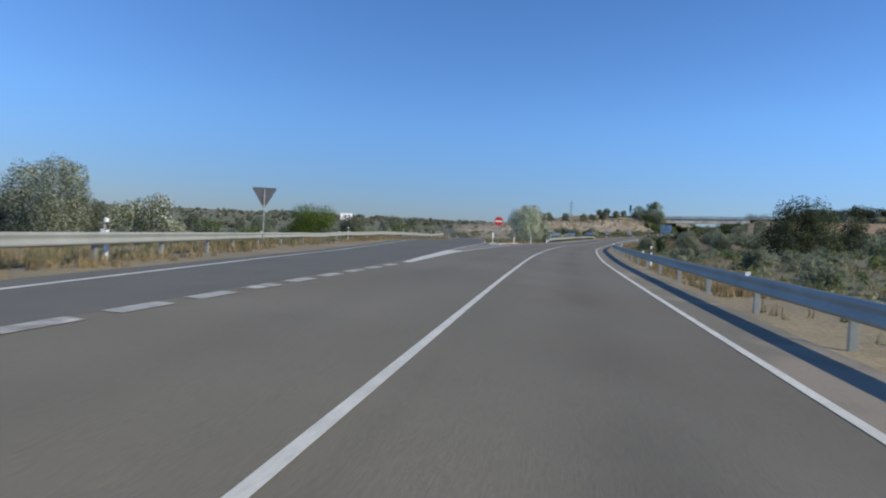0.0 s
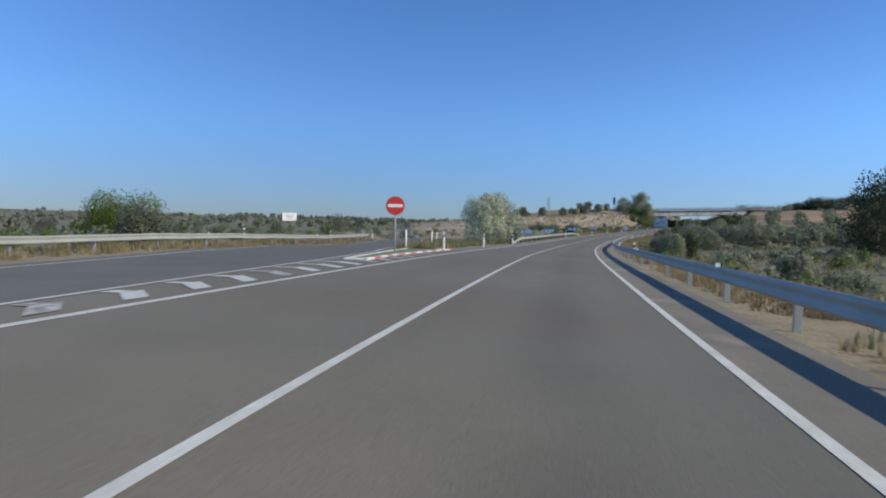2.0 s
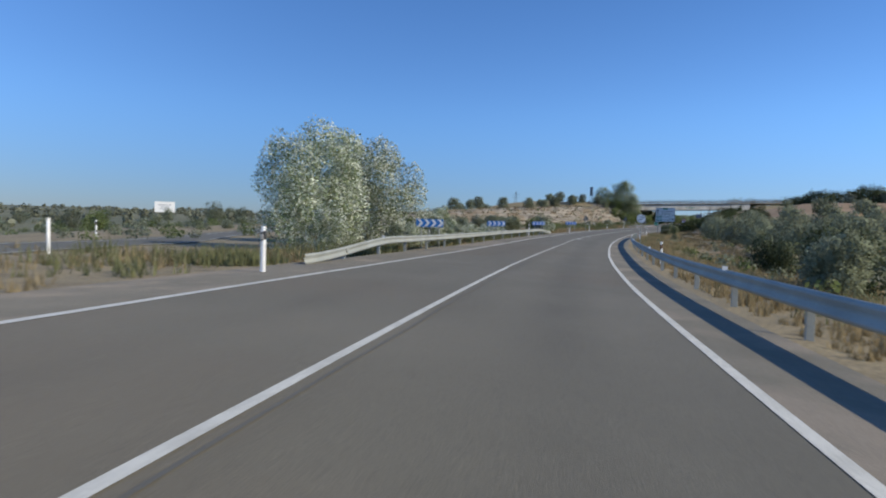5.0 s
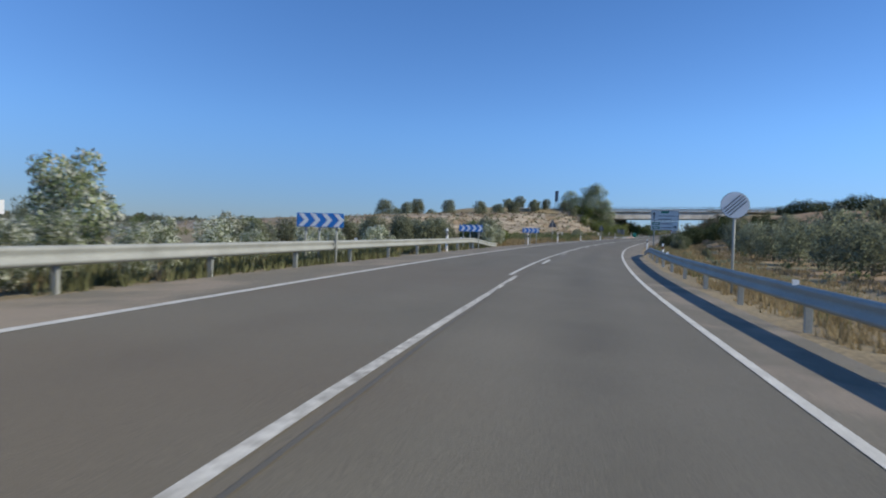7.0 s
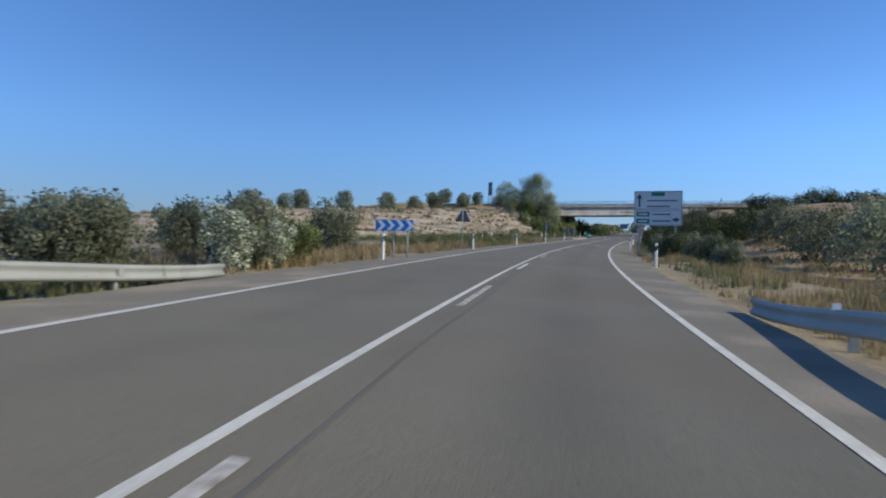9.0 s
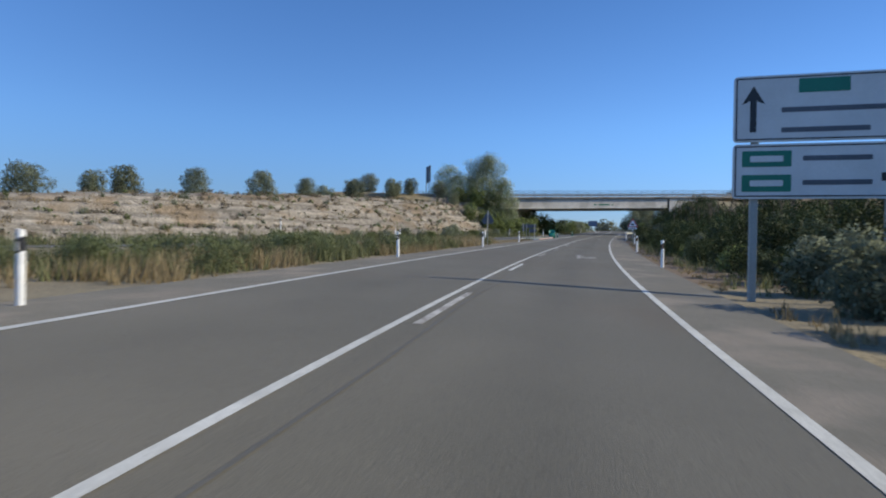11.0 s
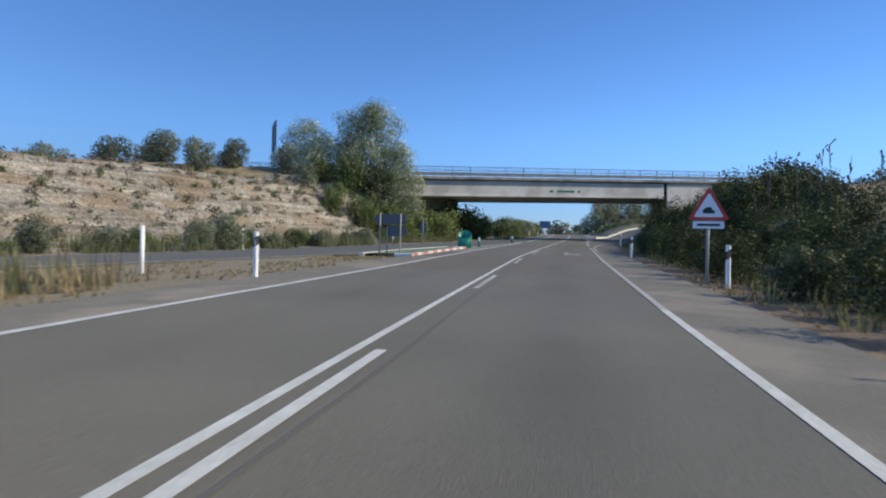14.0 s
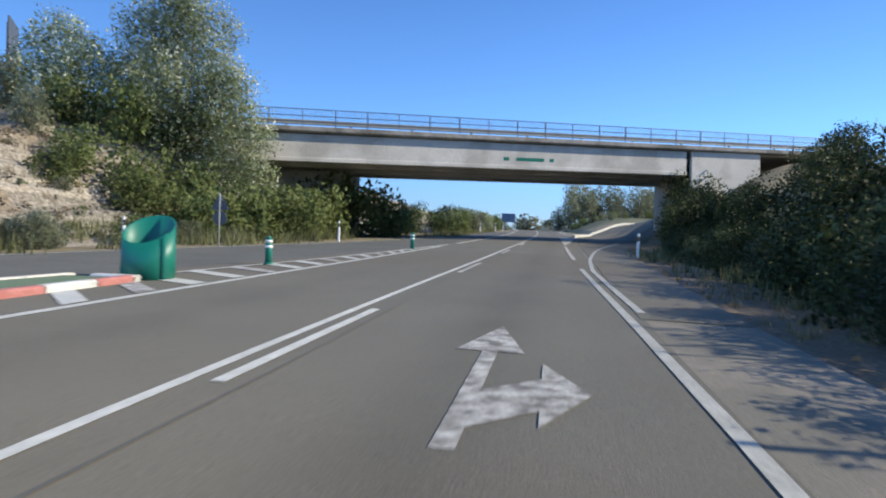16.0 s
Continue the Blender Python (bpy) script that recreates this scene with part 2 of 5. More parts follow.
def strata(m):
    """Level beds of paler and darker rock, wavering a little along the bank, with a relief of their own."""
    t = m.node_tree
    b = t.nodes["Principled BSDF"]
    old = b.inputs["Base Color"].links[0].from_socket
    geo = t.nodes.new("ShaderNodeNewGeometry")
    flat_map = t.nodes.new("ShaderNodeVectorMath")
    flat_map.operation = "MULTIPLY"
    flat_map.inputs[1].default_value = (0.10, 0.10, 2.6)
    t.links.new(geo.outputs["Position"], flat_map.inputs[0])
    beds = t.nodes.new("ShaderNodeTexNoise")
    beds.inputs["Scale"].default_value, beds.inputs["Detail"].default_value, beds.inputs["Roughness"].default_value = 1.0, 6.0, 0.62
    t.links.new(flat_map.outputs[0], beds.inputs["Vector"])
    tone = t.nodes.new("ShaderNodeMapRange")
    for key, v in (("From Min", 0.36), ("From Max", 0.64), ("To Min", 0.62), ("To Max", 1.38)):
        tone.inputs[key].default_value = v
    t.links.new(beds.outputs["Fac"], tone.inputs["Value"])
    sc = t.nodes.new("ShaderNodeVectorMath")
    sc.operation = "SCALE"
    t.links.new(old, sc.inputs[0])
    t.links.new(tone.outputs[0], sc.inputs["Scale"])
    t.links.new(sc.outputs[0], b.inputs["Base Color"])
    bump = t.nodes.new("ShaderNodeBump")
    bump.inputs["Strength"].default_value, bump.inputs["Distance"].default_value = 0.8, 0.12
    t.links.new(beds.outputs["Fac"], bump.inputs["Height"])
    t.links.new(b.inputs["Normal"].links[0].from_socket, bump.inputs["Normal"])
    t.links.new(bump.outputs[0], b.inputs["Normal"])


strata(BANK)


# ---- mesh helpers ----
def mesh_of(name, bm, mats, smooth=False):
    me = bpy.data.meshes.new(name)
    bm.normal_update()
    bm.to_mesh(me)
    bm.free()
    for m in (mats if isinstance(mats, (list, tuple)) else [mats]):
        me.materials.append(m)
    if smooth:
        for p in me.polygons:
            p.use_smooth = True
    return me


def part(name, bm, mats, parent, label="", smooth=False):
    ob = new(name, mesh_of(name, bm, mats, smooth))
    ob.parent = parent
    return tagged(ob, label)


def thing(name, label, category, at_pose=None, group="", kind=""):
    ob = new(name)
    if at_pose is not None:
        ob.matrix_world = at_pose
    return tagged(ob, label, category, group, kind)


def single(name, bm, mats, label, category, group="", kind="", smooth=False):
    return tagged(new(name, mesh_of(name, bm, mats, smooth)), label, category, group, kind)


def box(bm, x0, x1, y0, y1, z0, z1, bevel=0.0):
    r = bmesh.ops.create_cube(bm, size=1.0, matrix=Matrix.LocRotScale(((x0 + x1) / 2, (y0 + y1) / 2, (z0 + z1) / 2), None, (x1 - x0, y1 - y0, z1 - z0)))
    if bevel:
        edges = list({e for v in r["verts"] for e in v.link_edges})
        bmesh.ops.bevel(bm, geom=edges, offset=bevel, segments=2, affect="EDGES", profile=0.5)
    return r["verts"]


def tube(bm, a, b, r0, r1=None, n=10, caps=True):
    a, b = Vector(a), Vector(b)
    r1 = r0 if r1 is None else r1
    q = (b - a).to_track_quat("Z", "Y").to_matrix()
    rings = []
    for c, r in ((a, r0), (b, r1)):
        rings.append([bm.verts.new(c + q @ Vector((r * math.cos(i * math.tau / n), r * math.sin(i * math.tau / n), 0))) for i in range(n)])
    for i in range(n):
        bm.faces.new((rings[0][i], rings[0][(i + 1) % n], rings[1][(i + 1) % n], rings[1][i]))
    if caps:
        bm.faces.new(rings[0][::-1])
        bm.faces.new(rings[1])


def plate(bm, pts, y0, y1, mat=0):
    """A flat outline in the x-z plane, given depth from y0 (front) to y1."""
    f = [bm.verts.new((x, y0, z)) for x, z in pts]
    k = [bm.verts.new((x, y1, z)) for x, z in pts]
    n = len(pts)
    faces = [bm.faces.new(f), bm.faces.new(k[::-1])] + [bm.faces.new((f[i], k[i], k[(i + 1) % n], f[(i + 1) % n])) for i in range(n)]
    for q in faces:
        q.material_index = mat


def sweep(name, stations, profile, mats, place, closed=False, smooth=False):
    """Runs a profile of (offset, height) along stations; place(s, off, h) gives the world point."""
    bm = bmesh.new()
    rows = [[bm.verts.new(place(s, o, hh)) for o, hh in profile] for s in stations]
    m = len(profile)
    for r0, r1 in zip(rows, rows[1:]):
        for i in range(m if closed else m - 1):
            bm.faces.new((r0[i], r0[(i + 1) % m], r1[(i + 1) % m], r1[i]))
    if closed:
        bm.faces.new(rows[0])
        bm.faces.new(rows[-1][::-1])
    bmesh.ops.recalc_face_normals(bm, faces=bm.faces)
    return bm


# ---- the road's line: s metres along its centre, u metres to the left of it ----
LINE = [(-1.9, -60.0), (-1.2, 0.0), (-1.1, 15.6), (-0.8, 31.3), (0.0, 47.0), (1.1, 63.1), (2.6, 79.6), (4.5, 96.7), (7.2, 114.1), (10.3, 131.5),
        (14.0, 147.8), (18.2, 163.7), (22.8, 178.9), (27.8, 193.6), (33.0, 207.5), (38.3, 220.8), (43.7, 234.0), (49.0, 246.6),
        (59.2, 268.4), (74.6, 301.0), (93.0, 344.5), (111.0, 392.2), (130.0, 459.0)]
TILT_S = [-60, 0, 60, 90, 120, 150, 190, 210, 225, 240, 254, 500]
TILT = [0.047, 0.047, 0.050, 0.052, 0.051, 0.045, 0.043, 0.036, 0.028, 0.020, 0.013, 0.015]
MID_S = [-60, 0, 25, 60, 90, 120, 180, 200, 225, 254, 500]
MID_Z = [0.056, 0.056, 0.08, 0.093, 0.093, 0.078, 0.085, 0.075, 0.053, 0.032, 0.03]


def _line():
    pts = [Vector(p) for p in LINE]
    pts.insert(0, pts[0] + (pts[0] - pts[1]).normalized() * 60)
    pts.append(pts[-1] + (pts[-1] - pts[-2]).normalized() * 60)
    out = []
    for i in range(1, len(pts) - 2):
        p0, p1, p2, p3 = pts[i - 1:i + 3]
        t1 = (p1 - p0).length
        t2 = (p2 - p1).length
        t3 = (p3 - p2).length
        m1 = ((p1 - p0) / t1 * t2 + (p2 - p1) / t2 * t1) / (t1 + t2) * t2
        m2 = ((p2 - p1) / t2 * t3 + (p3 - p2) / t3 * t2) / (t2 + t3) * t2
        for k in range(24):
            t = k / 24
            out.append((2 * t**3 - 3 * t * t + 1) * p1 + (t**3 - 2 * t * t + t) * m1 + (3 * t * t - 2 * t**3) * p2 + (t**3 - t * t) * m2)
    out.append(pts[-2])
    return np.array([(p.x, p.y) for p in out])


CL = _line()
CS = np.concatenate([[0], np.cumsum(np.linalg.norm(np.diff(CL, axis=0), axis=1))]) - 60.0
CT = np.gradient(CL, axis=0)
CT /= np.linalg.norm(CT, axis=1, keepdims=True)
FAR_LEFT = Vector((-math.cos(radians(-14)), -math.sin(radians(-14))))


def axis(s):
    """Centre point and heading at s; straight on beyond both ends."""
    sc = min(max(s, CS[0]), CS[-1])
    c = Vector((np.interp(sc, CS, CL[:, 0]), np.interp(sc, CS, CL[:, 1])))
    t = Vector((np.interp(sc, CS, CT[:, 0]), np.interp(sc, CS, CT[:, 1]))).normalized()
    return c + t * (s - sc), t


def flat(s, u):
    c, t = axis(s)
    n = Vector((-t.y, t.x))
    near = min(max(u, -60.0), 60.0)
    p = c + n * near
    if u != near:
        p += FAR_LEFT * (u - near)
    return p


def heading(s):
    t = axis(s)[1]
    return math.degrees(math.atan2(-t.x, t.y))


SAG_S = [-60, 0, 15, 30, 40, 50, 60, 70, 80, 90, 100, 110, 120, 135]
SAG_Z = [1.05, 1.05, 1.033, 0.981, 0.928, 0.858, 0.741, 0.581, 0.404, 0.242, 0.115, 0.04, 0.007, 0.0]


def rise(s):
    """The road sags after the first island and climbs more and more towards the bridge."""
    q = min(max(s, 0.0), 300.0)
    sag = sum(float(np.interp(s + o, SAG_S, SAG_Z)) for o in (-6, -3, 0, 3, 6)) / 5
    return sag + 6e-5 * q * q + 0.036 * min(max(s - 300, 0), 60) + 0.012 * min(max(s - 360, 0), 340)


def roadz(s, u):
    """Height of the paved cross-section: the right lane leans most, the left verge falls away."""
    tilt = float(np.interp(s, TILT_S, TILT))
    z = float(np.interp(s, MID_S, MID_Z)) + tilt * min(u, 0.0) + 0.45 * tilt * min(max(u, 0.0), 3.5)
    z -= float(np.interp(s, [95, 110, 225, 250], [0.010, 0.030, 0.025, 0.010])) * min(max(u - 3.5, 0.0), 3.5)
    z -= float(np.interp(s, [40, 60], [0.035, 0.005])) * max(u - 7.0, 0.0)
    return z + rise(s)


def step(a, b, x):
    x = min(max((x - a) / (b - a), 0.0), 1.0)
    return x * x * (3 - 2 * x)


def foot(s):
    """Offset at which the cut bank on the left begins."""
    return float(np.interp(s, [150, 180, 200, 215, 232, 244, 255, 272, 285, 300, 340, 420], [56, 46, 37, 31, 24, 20, 17.2, 14.8, 14.0, 14, 13, 12]))


def bank_top(s):
    return float(np.interp(s, [165, 190, 205, 225, 245, 265, 340, 400], [0.0, 1.8, 2.9, 4.2, 5.1, 5.6, 5.0, 2.5]))


def bridge_s(u):
    """Middle of the bridge road: it crosses at a slant."""
    return 304.3 - 0.454 * (u + 9.3)


def ground(s, u):
    base = roadz(s, min(max(u, -6.0), 16.0))
    wave = noise.noise(Vector((s * 0.045, u * 0.045, 3.0)))
    rough = noise.noise(Vector((s * 0.31, u * 0.31, 9.0)))
    z = base
    if u > 6.0:
        # low land beside the first slip road
        verge = float(np.interp(s, [-60, 0, 30, 60, 90, 110, 125, 150, 165], [7.5, 8.5, 17.0, 20.0, 26.0, 34.0, 42.0, 60.0, 60.0]))
        low = step(verge, verge + 14, u) * (1 - step(150, 185, s))
        z += -1.0 * low + 0.5 * wave * low
        z += (0.05 * rough + 0.10 * wave) * step(12, 16, u) * (1 - step(190, 205, s))
        # cut bank
        f = foot(s) + 0.9 * wave
        top = bank_top(s)
        rise_b = (0.6 * step(f, f + 12, u) + 0.4 * min(max((u - f) / 12, 0), 1)) * top
        ledge = (0.20 * math.sin(rise_b * 7.0 + 2 * wave) + 0.10 * rough) if 0.4 < rise_b < top - 0.3 else 0.0
        z += (rise_b + ledge) * (1 - 0.85 * step(f + 17, f + 60, u)) + 0.25 * rough * step(f, f + 2, u) * min(top, 1)
        z += step(150, 900, u) * (9.5 + 2 * noise.noise(Vector((s * 0.003, u * 0.003, 1.0)))) - 0.22 * rise(s) * step(48, 130, u)
    elif u < -6.0:
        v = -u - 6.0
        dip = (1 - step(150, 190, s))
        z += dip * (-0.5 * step(1.0, 6, v) + 0.25 * wave * step(2, 8, v) + 0.062 * max(0, min(v, 150) - 8))
        grow = step(178, 205, s) * (1 - step(312, 335, s))
        z += grow * (float(np.interp(s, [200, 245, 275], [1.5, 2.2, 4.2])) * step(2.0, 10, v) + 0.25 * rough * step(0.8, 3, v) + 0.4 * wave * step(1.5, 6, v))
        z += step(165, 205, s) * (1 - step(300, 360, s)) * (step(9, 30, v) * 2.4 + 0.006 * max(0, min(v, 150) - 12))
        z += step(120, 900, v) * 8
        # the exit road climbs away; a wooded knoll stands between it and the main road
        z += 1.4 * step(4.0, 11.0, -u) * step(312, 330, s) + step(336, 365, s) * step(1.0, 9.0, v) * 1.6
        z += step(330, 400, s) * step(16, 50, v) * 5.5
    # embankment that carries the bridge road
    off = -20.0 - u if u < 0 else u - 22.0
    if off > -8:
        e = (1 - step(5.4, 12, abs(s - bridge_s(u)))) * step(-7, 0, off) * (1 - step(42, 85, u)) * (1 - step(60, 130, -u))
        z = max(z, e * (rise(297) + 6.7) + (1 - e) * z)
    if s < -150:
        z += step(150, 900, -s) * 10
    return z


def spot(s, u, dz=0.0):
    p = flat(s, u)
    return Vector((p.x, p.y, ground(s, u) + dz))


def stand(s, u, turn=0.0, dz=0.0):
    """Pose of a thing on the ground whose front (-y) faces back along the road, turned by so many degrees."""
    p = spot(s, u, dz)
    return pose(p.x, p.y, p.z, 0, 0, heading(s) + turn)


def span(a, b, step_m):
    n = max(1, int(round((b - a) / step_m)))
    return [a + (b - a) * i / n for i in range(n + 1)]


def ribbon(stations, left, right, dz, n=1, skirt=0.0):
    """A strip of surface between two offsets, each a number or a function of s; a skirt closes both edges down into the ground."""
    bm = bmesh.new()
    rows = []
    for s in stations:
        a = left(s) if callable(left) else left
        b = right(s) if callable(right) else right
        rows.append([bm.verts.new(spot(s, a + (b - a) * i / n, dz)) for i in range(n + 1)])
    for r0, r1 in zip(rows, rows[1:]):
        for i in range(n):
            bm.faces.new((r0[i], r0[i + 1], r1[i + 1], r1[i]))
    bmesh.ops.recalc_face_normals(bm, faces=bm.faces)
    for f in bm.faces:
        if f.normal.z < 0:
            f.normal_flip()
    if skirt:
        for k in (0, -1):
            low = [bm.verts.new(r[k].co - Vector((0, 0, skirt))) for r in rows]
            for i in range(len(rows) - 1):
                bm.faces.new((rows[i][k], rows[i + 1][k], low[i + 1], low[i]))
    return bm


# ---- ground ----
def build_ground():
    us = sorted(set([-2500, -1500, -1000, -700, -500, -350, -260, -200, -150, -120, -95, -75] + list(range(-60, -20, 4)) + [x * 1.0 for x in range(-20, -7)]
                    + [-6.4, -6.0, -5.3, -5, 0, 5, 6.0, 6.5] + [x * 1.0 for x in range(7, 14)] + [14 + 0.5 * x for x in range(0, 64)] + list(range(48, 80, 4)) + list(range(80, 330, 14)) + [340, 370, 400, 440, 480, 520, 560, 650, 750, 1000, 1500, 2200]))
    ss = [-2200, -1200, -700, -400, -250, -160, -110, -80, -60] + span(-56, 180, 4) + span(181, 290, 1.0) + span(291.5, 330, 1.5) + span(334, 420, 6) + span(430, 720, 14.5) + [800, 900, 1200, 1700, 2500]
    verts = []
    for s in ss:
        for u in us:
            p = flat(s, u)
            verts.append((p.x, p.y, ground(s, u) - 0.05))
    n = len(us)
    faces, idx = [], []
    for i in range(len(ss) - 1):
        for j in range(n - 1):
            faces.append((i * n + j, i * n + n + j, i * n + n + j + 1, i * n + j + 1)[::-1])
            s, u = ss[i], us[j]
            k = 0
            if 178 < s < 345 and foot(s) - 0.5 < u < foot(s) + 13:
                k = 1
            if u > 58 + 9 * noise.noise(Vector((s * 0.05, u * 0.05, 2.0))) or s > 345 or (s < 190 and u < -12 + 3 * noise.noise(Vector((s * 0.1, u * 0.1, 5.0)))) or u < -70:
                k = 3
            if 126 + 10 * noise.noise(Vector((u * 0.06, 4.0, 1.0))) < s < 225 and -52 < u < -12.5 + 2 * noise.noise(Vector((s * 0.06, 2.0, 7.0))):
                k = 4
            if 168 + 8 * noise.noise(Vector((u * 0.06, 4.0, 1.0))) < s < 300 and -160 < u <= -52 or 222 < s < 300 and -160 < u < (-13.5 if s < 238 else -24) + 3 * noise.noise(Vector((s * 0.06, 2.0, 7.0))):
                k = 2
            if 197 < s < 296 and -13 < u < -5.2:
                k = 5
            idx.append(k)
    me = bpy.data.meshes.new("ground")
    me.from_pydata(verts, [], faces)
    for m in (GROUND, BANK, FIELD, SCRUBLAND, ORCHARD, LITTER):
        me.materials.append(m)
    me.polygons.foreach_set("material_index", idx)
    me.polygons.foreach_set("use_smooth", [True] * len(faces))
    me.update()
    tagged(new("ground", me), "dry grassy land with a bare rocky cut bank", "ground", kind="structure")


build_ground()

# ---- roads ----


def edge_right(s):
    return float(np.interp(s, [100, 112, 125, 140, 236, 247, 262, 275], [-3.42, -3.30, -3.42, -3.49, -3.48, -3.57, -3.58, -3.45]))


def edge_left(s):
    return float(np.interp(s, [28, 230, 246, 290], [3.45, 3.45, 3.12, 3.05]))




def slip_left(s):
    return float(np.interp(s, [-60, 0, 6.7, 14, 25, 35, 45, 55, 65, 80, 98, 120, 150, 200], [3.6, 5.2, 5.95, 6.8, 8.2, 10.2, 12.4, 14.2, 15.3, 16.8, 20.6, 28, 43, 72]))


def slip_right(s):
    return float(np.interp(s, [-60, 18, 28, 34, 41, 50, 57, 65, 73, 80, 94, 110, 130, 150, 200], [3.5, 3.5, 4.1, 4.6, 5.3, 6.1, 7.0, 8.6, 9.8, 11, 15, 20, 29, 39.5, 68]))


def ramp_mid(s):
    return float(np.interp(s, [200, 212, 225, 235, 244, 251, 256, 262, 272, 284, 300, 330], [36, 28, 21.5, 17, 13.6, 11.2, 10.6, 9.3, 7.8, 6.0, 5.0, 4.0]))


def ramp_half(s):
    return float(np.interp(s, [262, 272, 284, 300], [3.3, 3.0, 2.2, 1.3]))


def paved_left(s):
    return float(np.interp(s, [-60, 15, 60, 66, 160, 225, 246, 262, 300, 330], [3.6, 4.0, 4.7, 5.7, 5.9, 5.6, 4.7, 4.6, 4.6, 4.4]))


def paved_right(s):
    return float(np.interp(s, [-60, 158, 200, 225, 240, 262, 280, 300], [-4.75, -4.85, -5.05, -5.05, -5.15, -5.0, -5.2, -4.6]))


def exit_left(s):
    return float(np.interp(s, [262, 310, 318, 324, 330, 335, 340, 346], [-3.6, -3.57, -4.4, -6.4, -9.8, -14.5, -21.0, -32.0]))


def exit_right(s):
    return float(np.interp(s, [262, 275, 287, 300, 310, 318, 325, 331, 338, 346], [-4.98, -5.35, -6.1, -8.2, -10.6, -13.5, -17.5, -22.5, -31.0, -44.0]))


ALONG = span(-60, 430, 2.5)
bm = ribbon(ALONG, lambda s: edge_left(s) + 0.07, lambda s: edge_right(s) - 0.07, 0.0, 12)
road = single("road", bm, ASPHALT, "worn brownish-grey asphalt two-lane road", "road", kind="structure")
across = road.data.attributes.new("across", "FLOAT", "POINT")
lanes = [(edge_left(s) + 0.07) + (edge_right(s) - edge_left(s) - 0.14) * k / 12 for s in ALONG for k in range(13)]
across.data.foreach_set("value", lanes)
single("road_shoulder_right", ribbon(ALONG, lambda s: edge_right(s) - 0.07, paved_right, -0.004, 2, 0.1), SHOULDER, "pale dusty asphalt shoulder", "shoulder", kind="structure")
single("road_shoulder_left", ribbon(ALONG, paved_left, lambda s: edge_left(s) + 0.07, -0.004, 2, 0.1), SHOULDER, "pale dusty asphalt shoulder", "shoulder", kind="structure")
single("slip_road", ribbon(span(-60, 200, 2.5), lambda s: slip_left(s) + 0.9, lambda s: max(slip_right(s), edge_left(s) + 0.07), 0.003, 10, 0.1), ASPHALT_DARK,
       "dark asphalt slip road joining the main road", "road", kind="structure")
single("gore_pavement", ribbon(span(16, 65.5, 1.5), lambda s: slip_right(s) + 0.03, lambda s: edge_left(s) + 0.06, -0.001, 4, 0.1), ASPHALT,
       "worn asphalt under the painted gore and island", "road", kind="structure")
single("gore_pavement", ribbon(span(250.7, 300, 1.5), lambda s: max(ramp_mid(s) - ramp_half(s) - 0.15, edge_left(s) + 0.1), lambda s: edge_left(s) + 0.06, -0.001, 4, 0.1), ASPHALT,
       "worn asphalt under the second painted gore", "road", kind="structure")
single("ramp_road", ribbon(span(200, 330, 2), lambda s: ramp_mid(s) + ramp_half(s) + 0.35, lambda s: max(ramp_mid(s) - ramp_half(s) - 0.2, edge_left(s) + 0.08), 0.003, 8, 0.1), ASPHALT_DARK,
       "dark asphalt ramp joining below the bank", "road", kind="structure")
single("exit_road", ribbon(span(262, 346, 1.5), exit_left, exit_right, 0.006, 3, 0.1), ASPHALT, "asphalt exit road turning off past the bridge", "road", kind="structure")


def line(name, s0, s1, u, width, label, mat=PAINT, dz=0.006, step_m=2.0):
    f = u if callable(u) else (lambda s: u)
    bm = ribbon(span(s0, s1, step_m), lambda s: f(s) + width / 2, lambda s: f(s) - width / 2, dz)
    return single(name, bm, mat, label, "road marking", kind="structure")


line("edge_line", -60, 236, edge_right, 0.125, "white painted edge line")
# grey of worn paint, with some of this stretch's shade in the colour
line("edge_line", 236, 271, lambda s: float(np.interp(s, [236, 247, 257.7, 262, 266, 271], [-3.48, -3.56, -3.55, -3.45, -3.29, -3.10])), 0.12, "worn white edge line, greyed partly for shade", PAINT_GREY, dz=0.010)
line("edge_line", 28, 282, edge_left, 0.15, "white painted edge line")
line("edge_line", 286, 430, edge_left, 0.15, "white painted edge line")
line("edge_line", 330, 430, edge_right, 0.15, "white painted edge line")
line("edge_line", 262.6, 300, lambda s: float(np.interp(s, [262.6, 265.2, 270.6, 275.4, 280, 284.6, 289, 300], [-3.68, -3.58, -3.39, -3.50, -3.82, -4.22, -4.74, -6.6])), 0.12,
     "white edge line of the exit road", PAINT_GREY, dz=0.011)
for s0, s1 in ((275.4, 288.6),):
    line("exit_dash", s0, s1, lambda s: float(np.interp(s, [262, 271, 289], [-3.27, -3.06, -2.70])), 0.16, "worn white dash where the exit road leaves", PAINT_WORN, 0.018, 1.5)
line("edge_line", -60, 200, slip_left, 0.15, "white painted edge line of the slip road", dz=0.009)
line("edge_line", 62, 200, lambda s: slip_right(s) + 0.2, 0.12, "white painted edge line of the slip road", dz=0.009)
line("edge_line", 200, 300, lambda s: ramp_mid(s) + ramp_half(s), 0.12, "white painted edge line of the ramp", dz=0.011)
line("edge_line", 200, 262, lambda s: ramp_mid(s) - ramp_half(s), 0.12, "white painted edge line of the ramp", dz=0.011)
line("centre_line", -60, 98, 0.0, 0.10, "solid white centre line, slightly worn")
line("centre_line", 98, 130.6, lambda s: float(np.interp(s, [112, 118, 126, 131], [0.02, 0.0, -0.12, -0.13])), 0.11, "worn and patchy white centre line", PAINT_PATCHY)
line("centre_line", 130.8, 430, lambda s: float(np.interp(s, [131, 140, 160], [0.07, 0.07, 0.0])), 0.10, "solid white centre line, slightly worn")
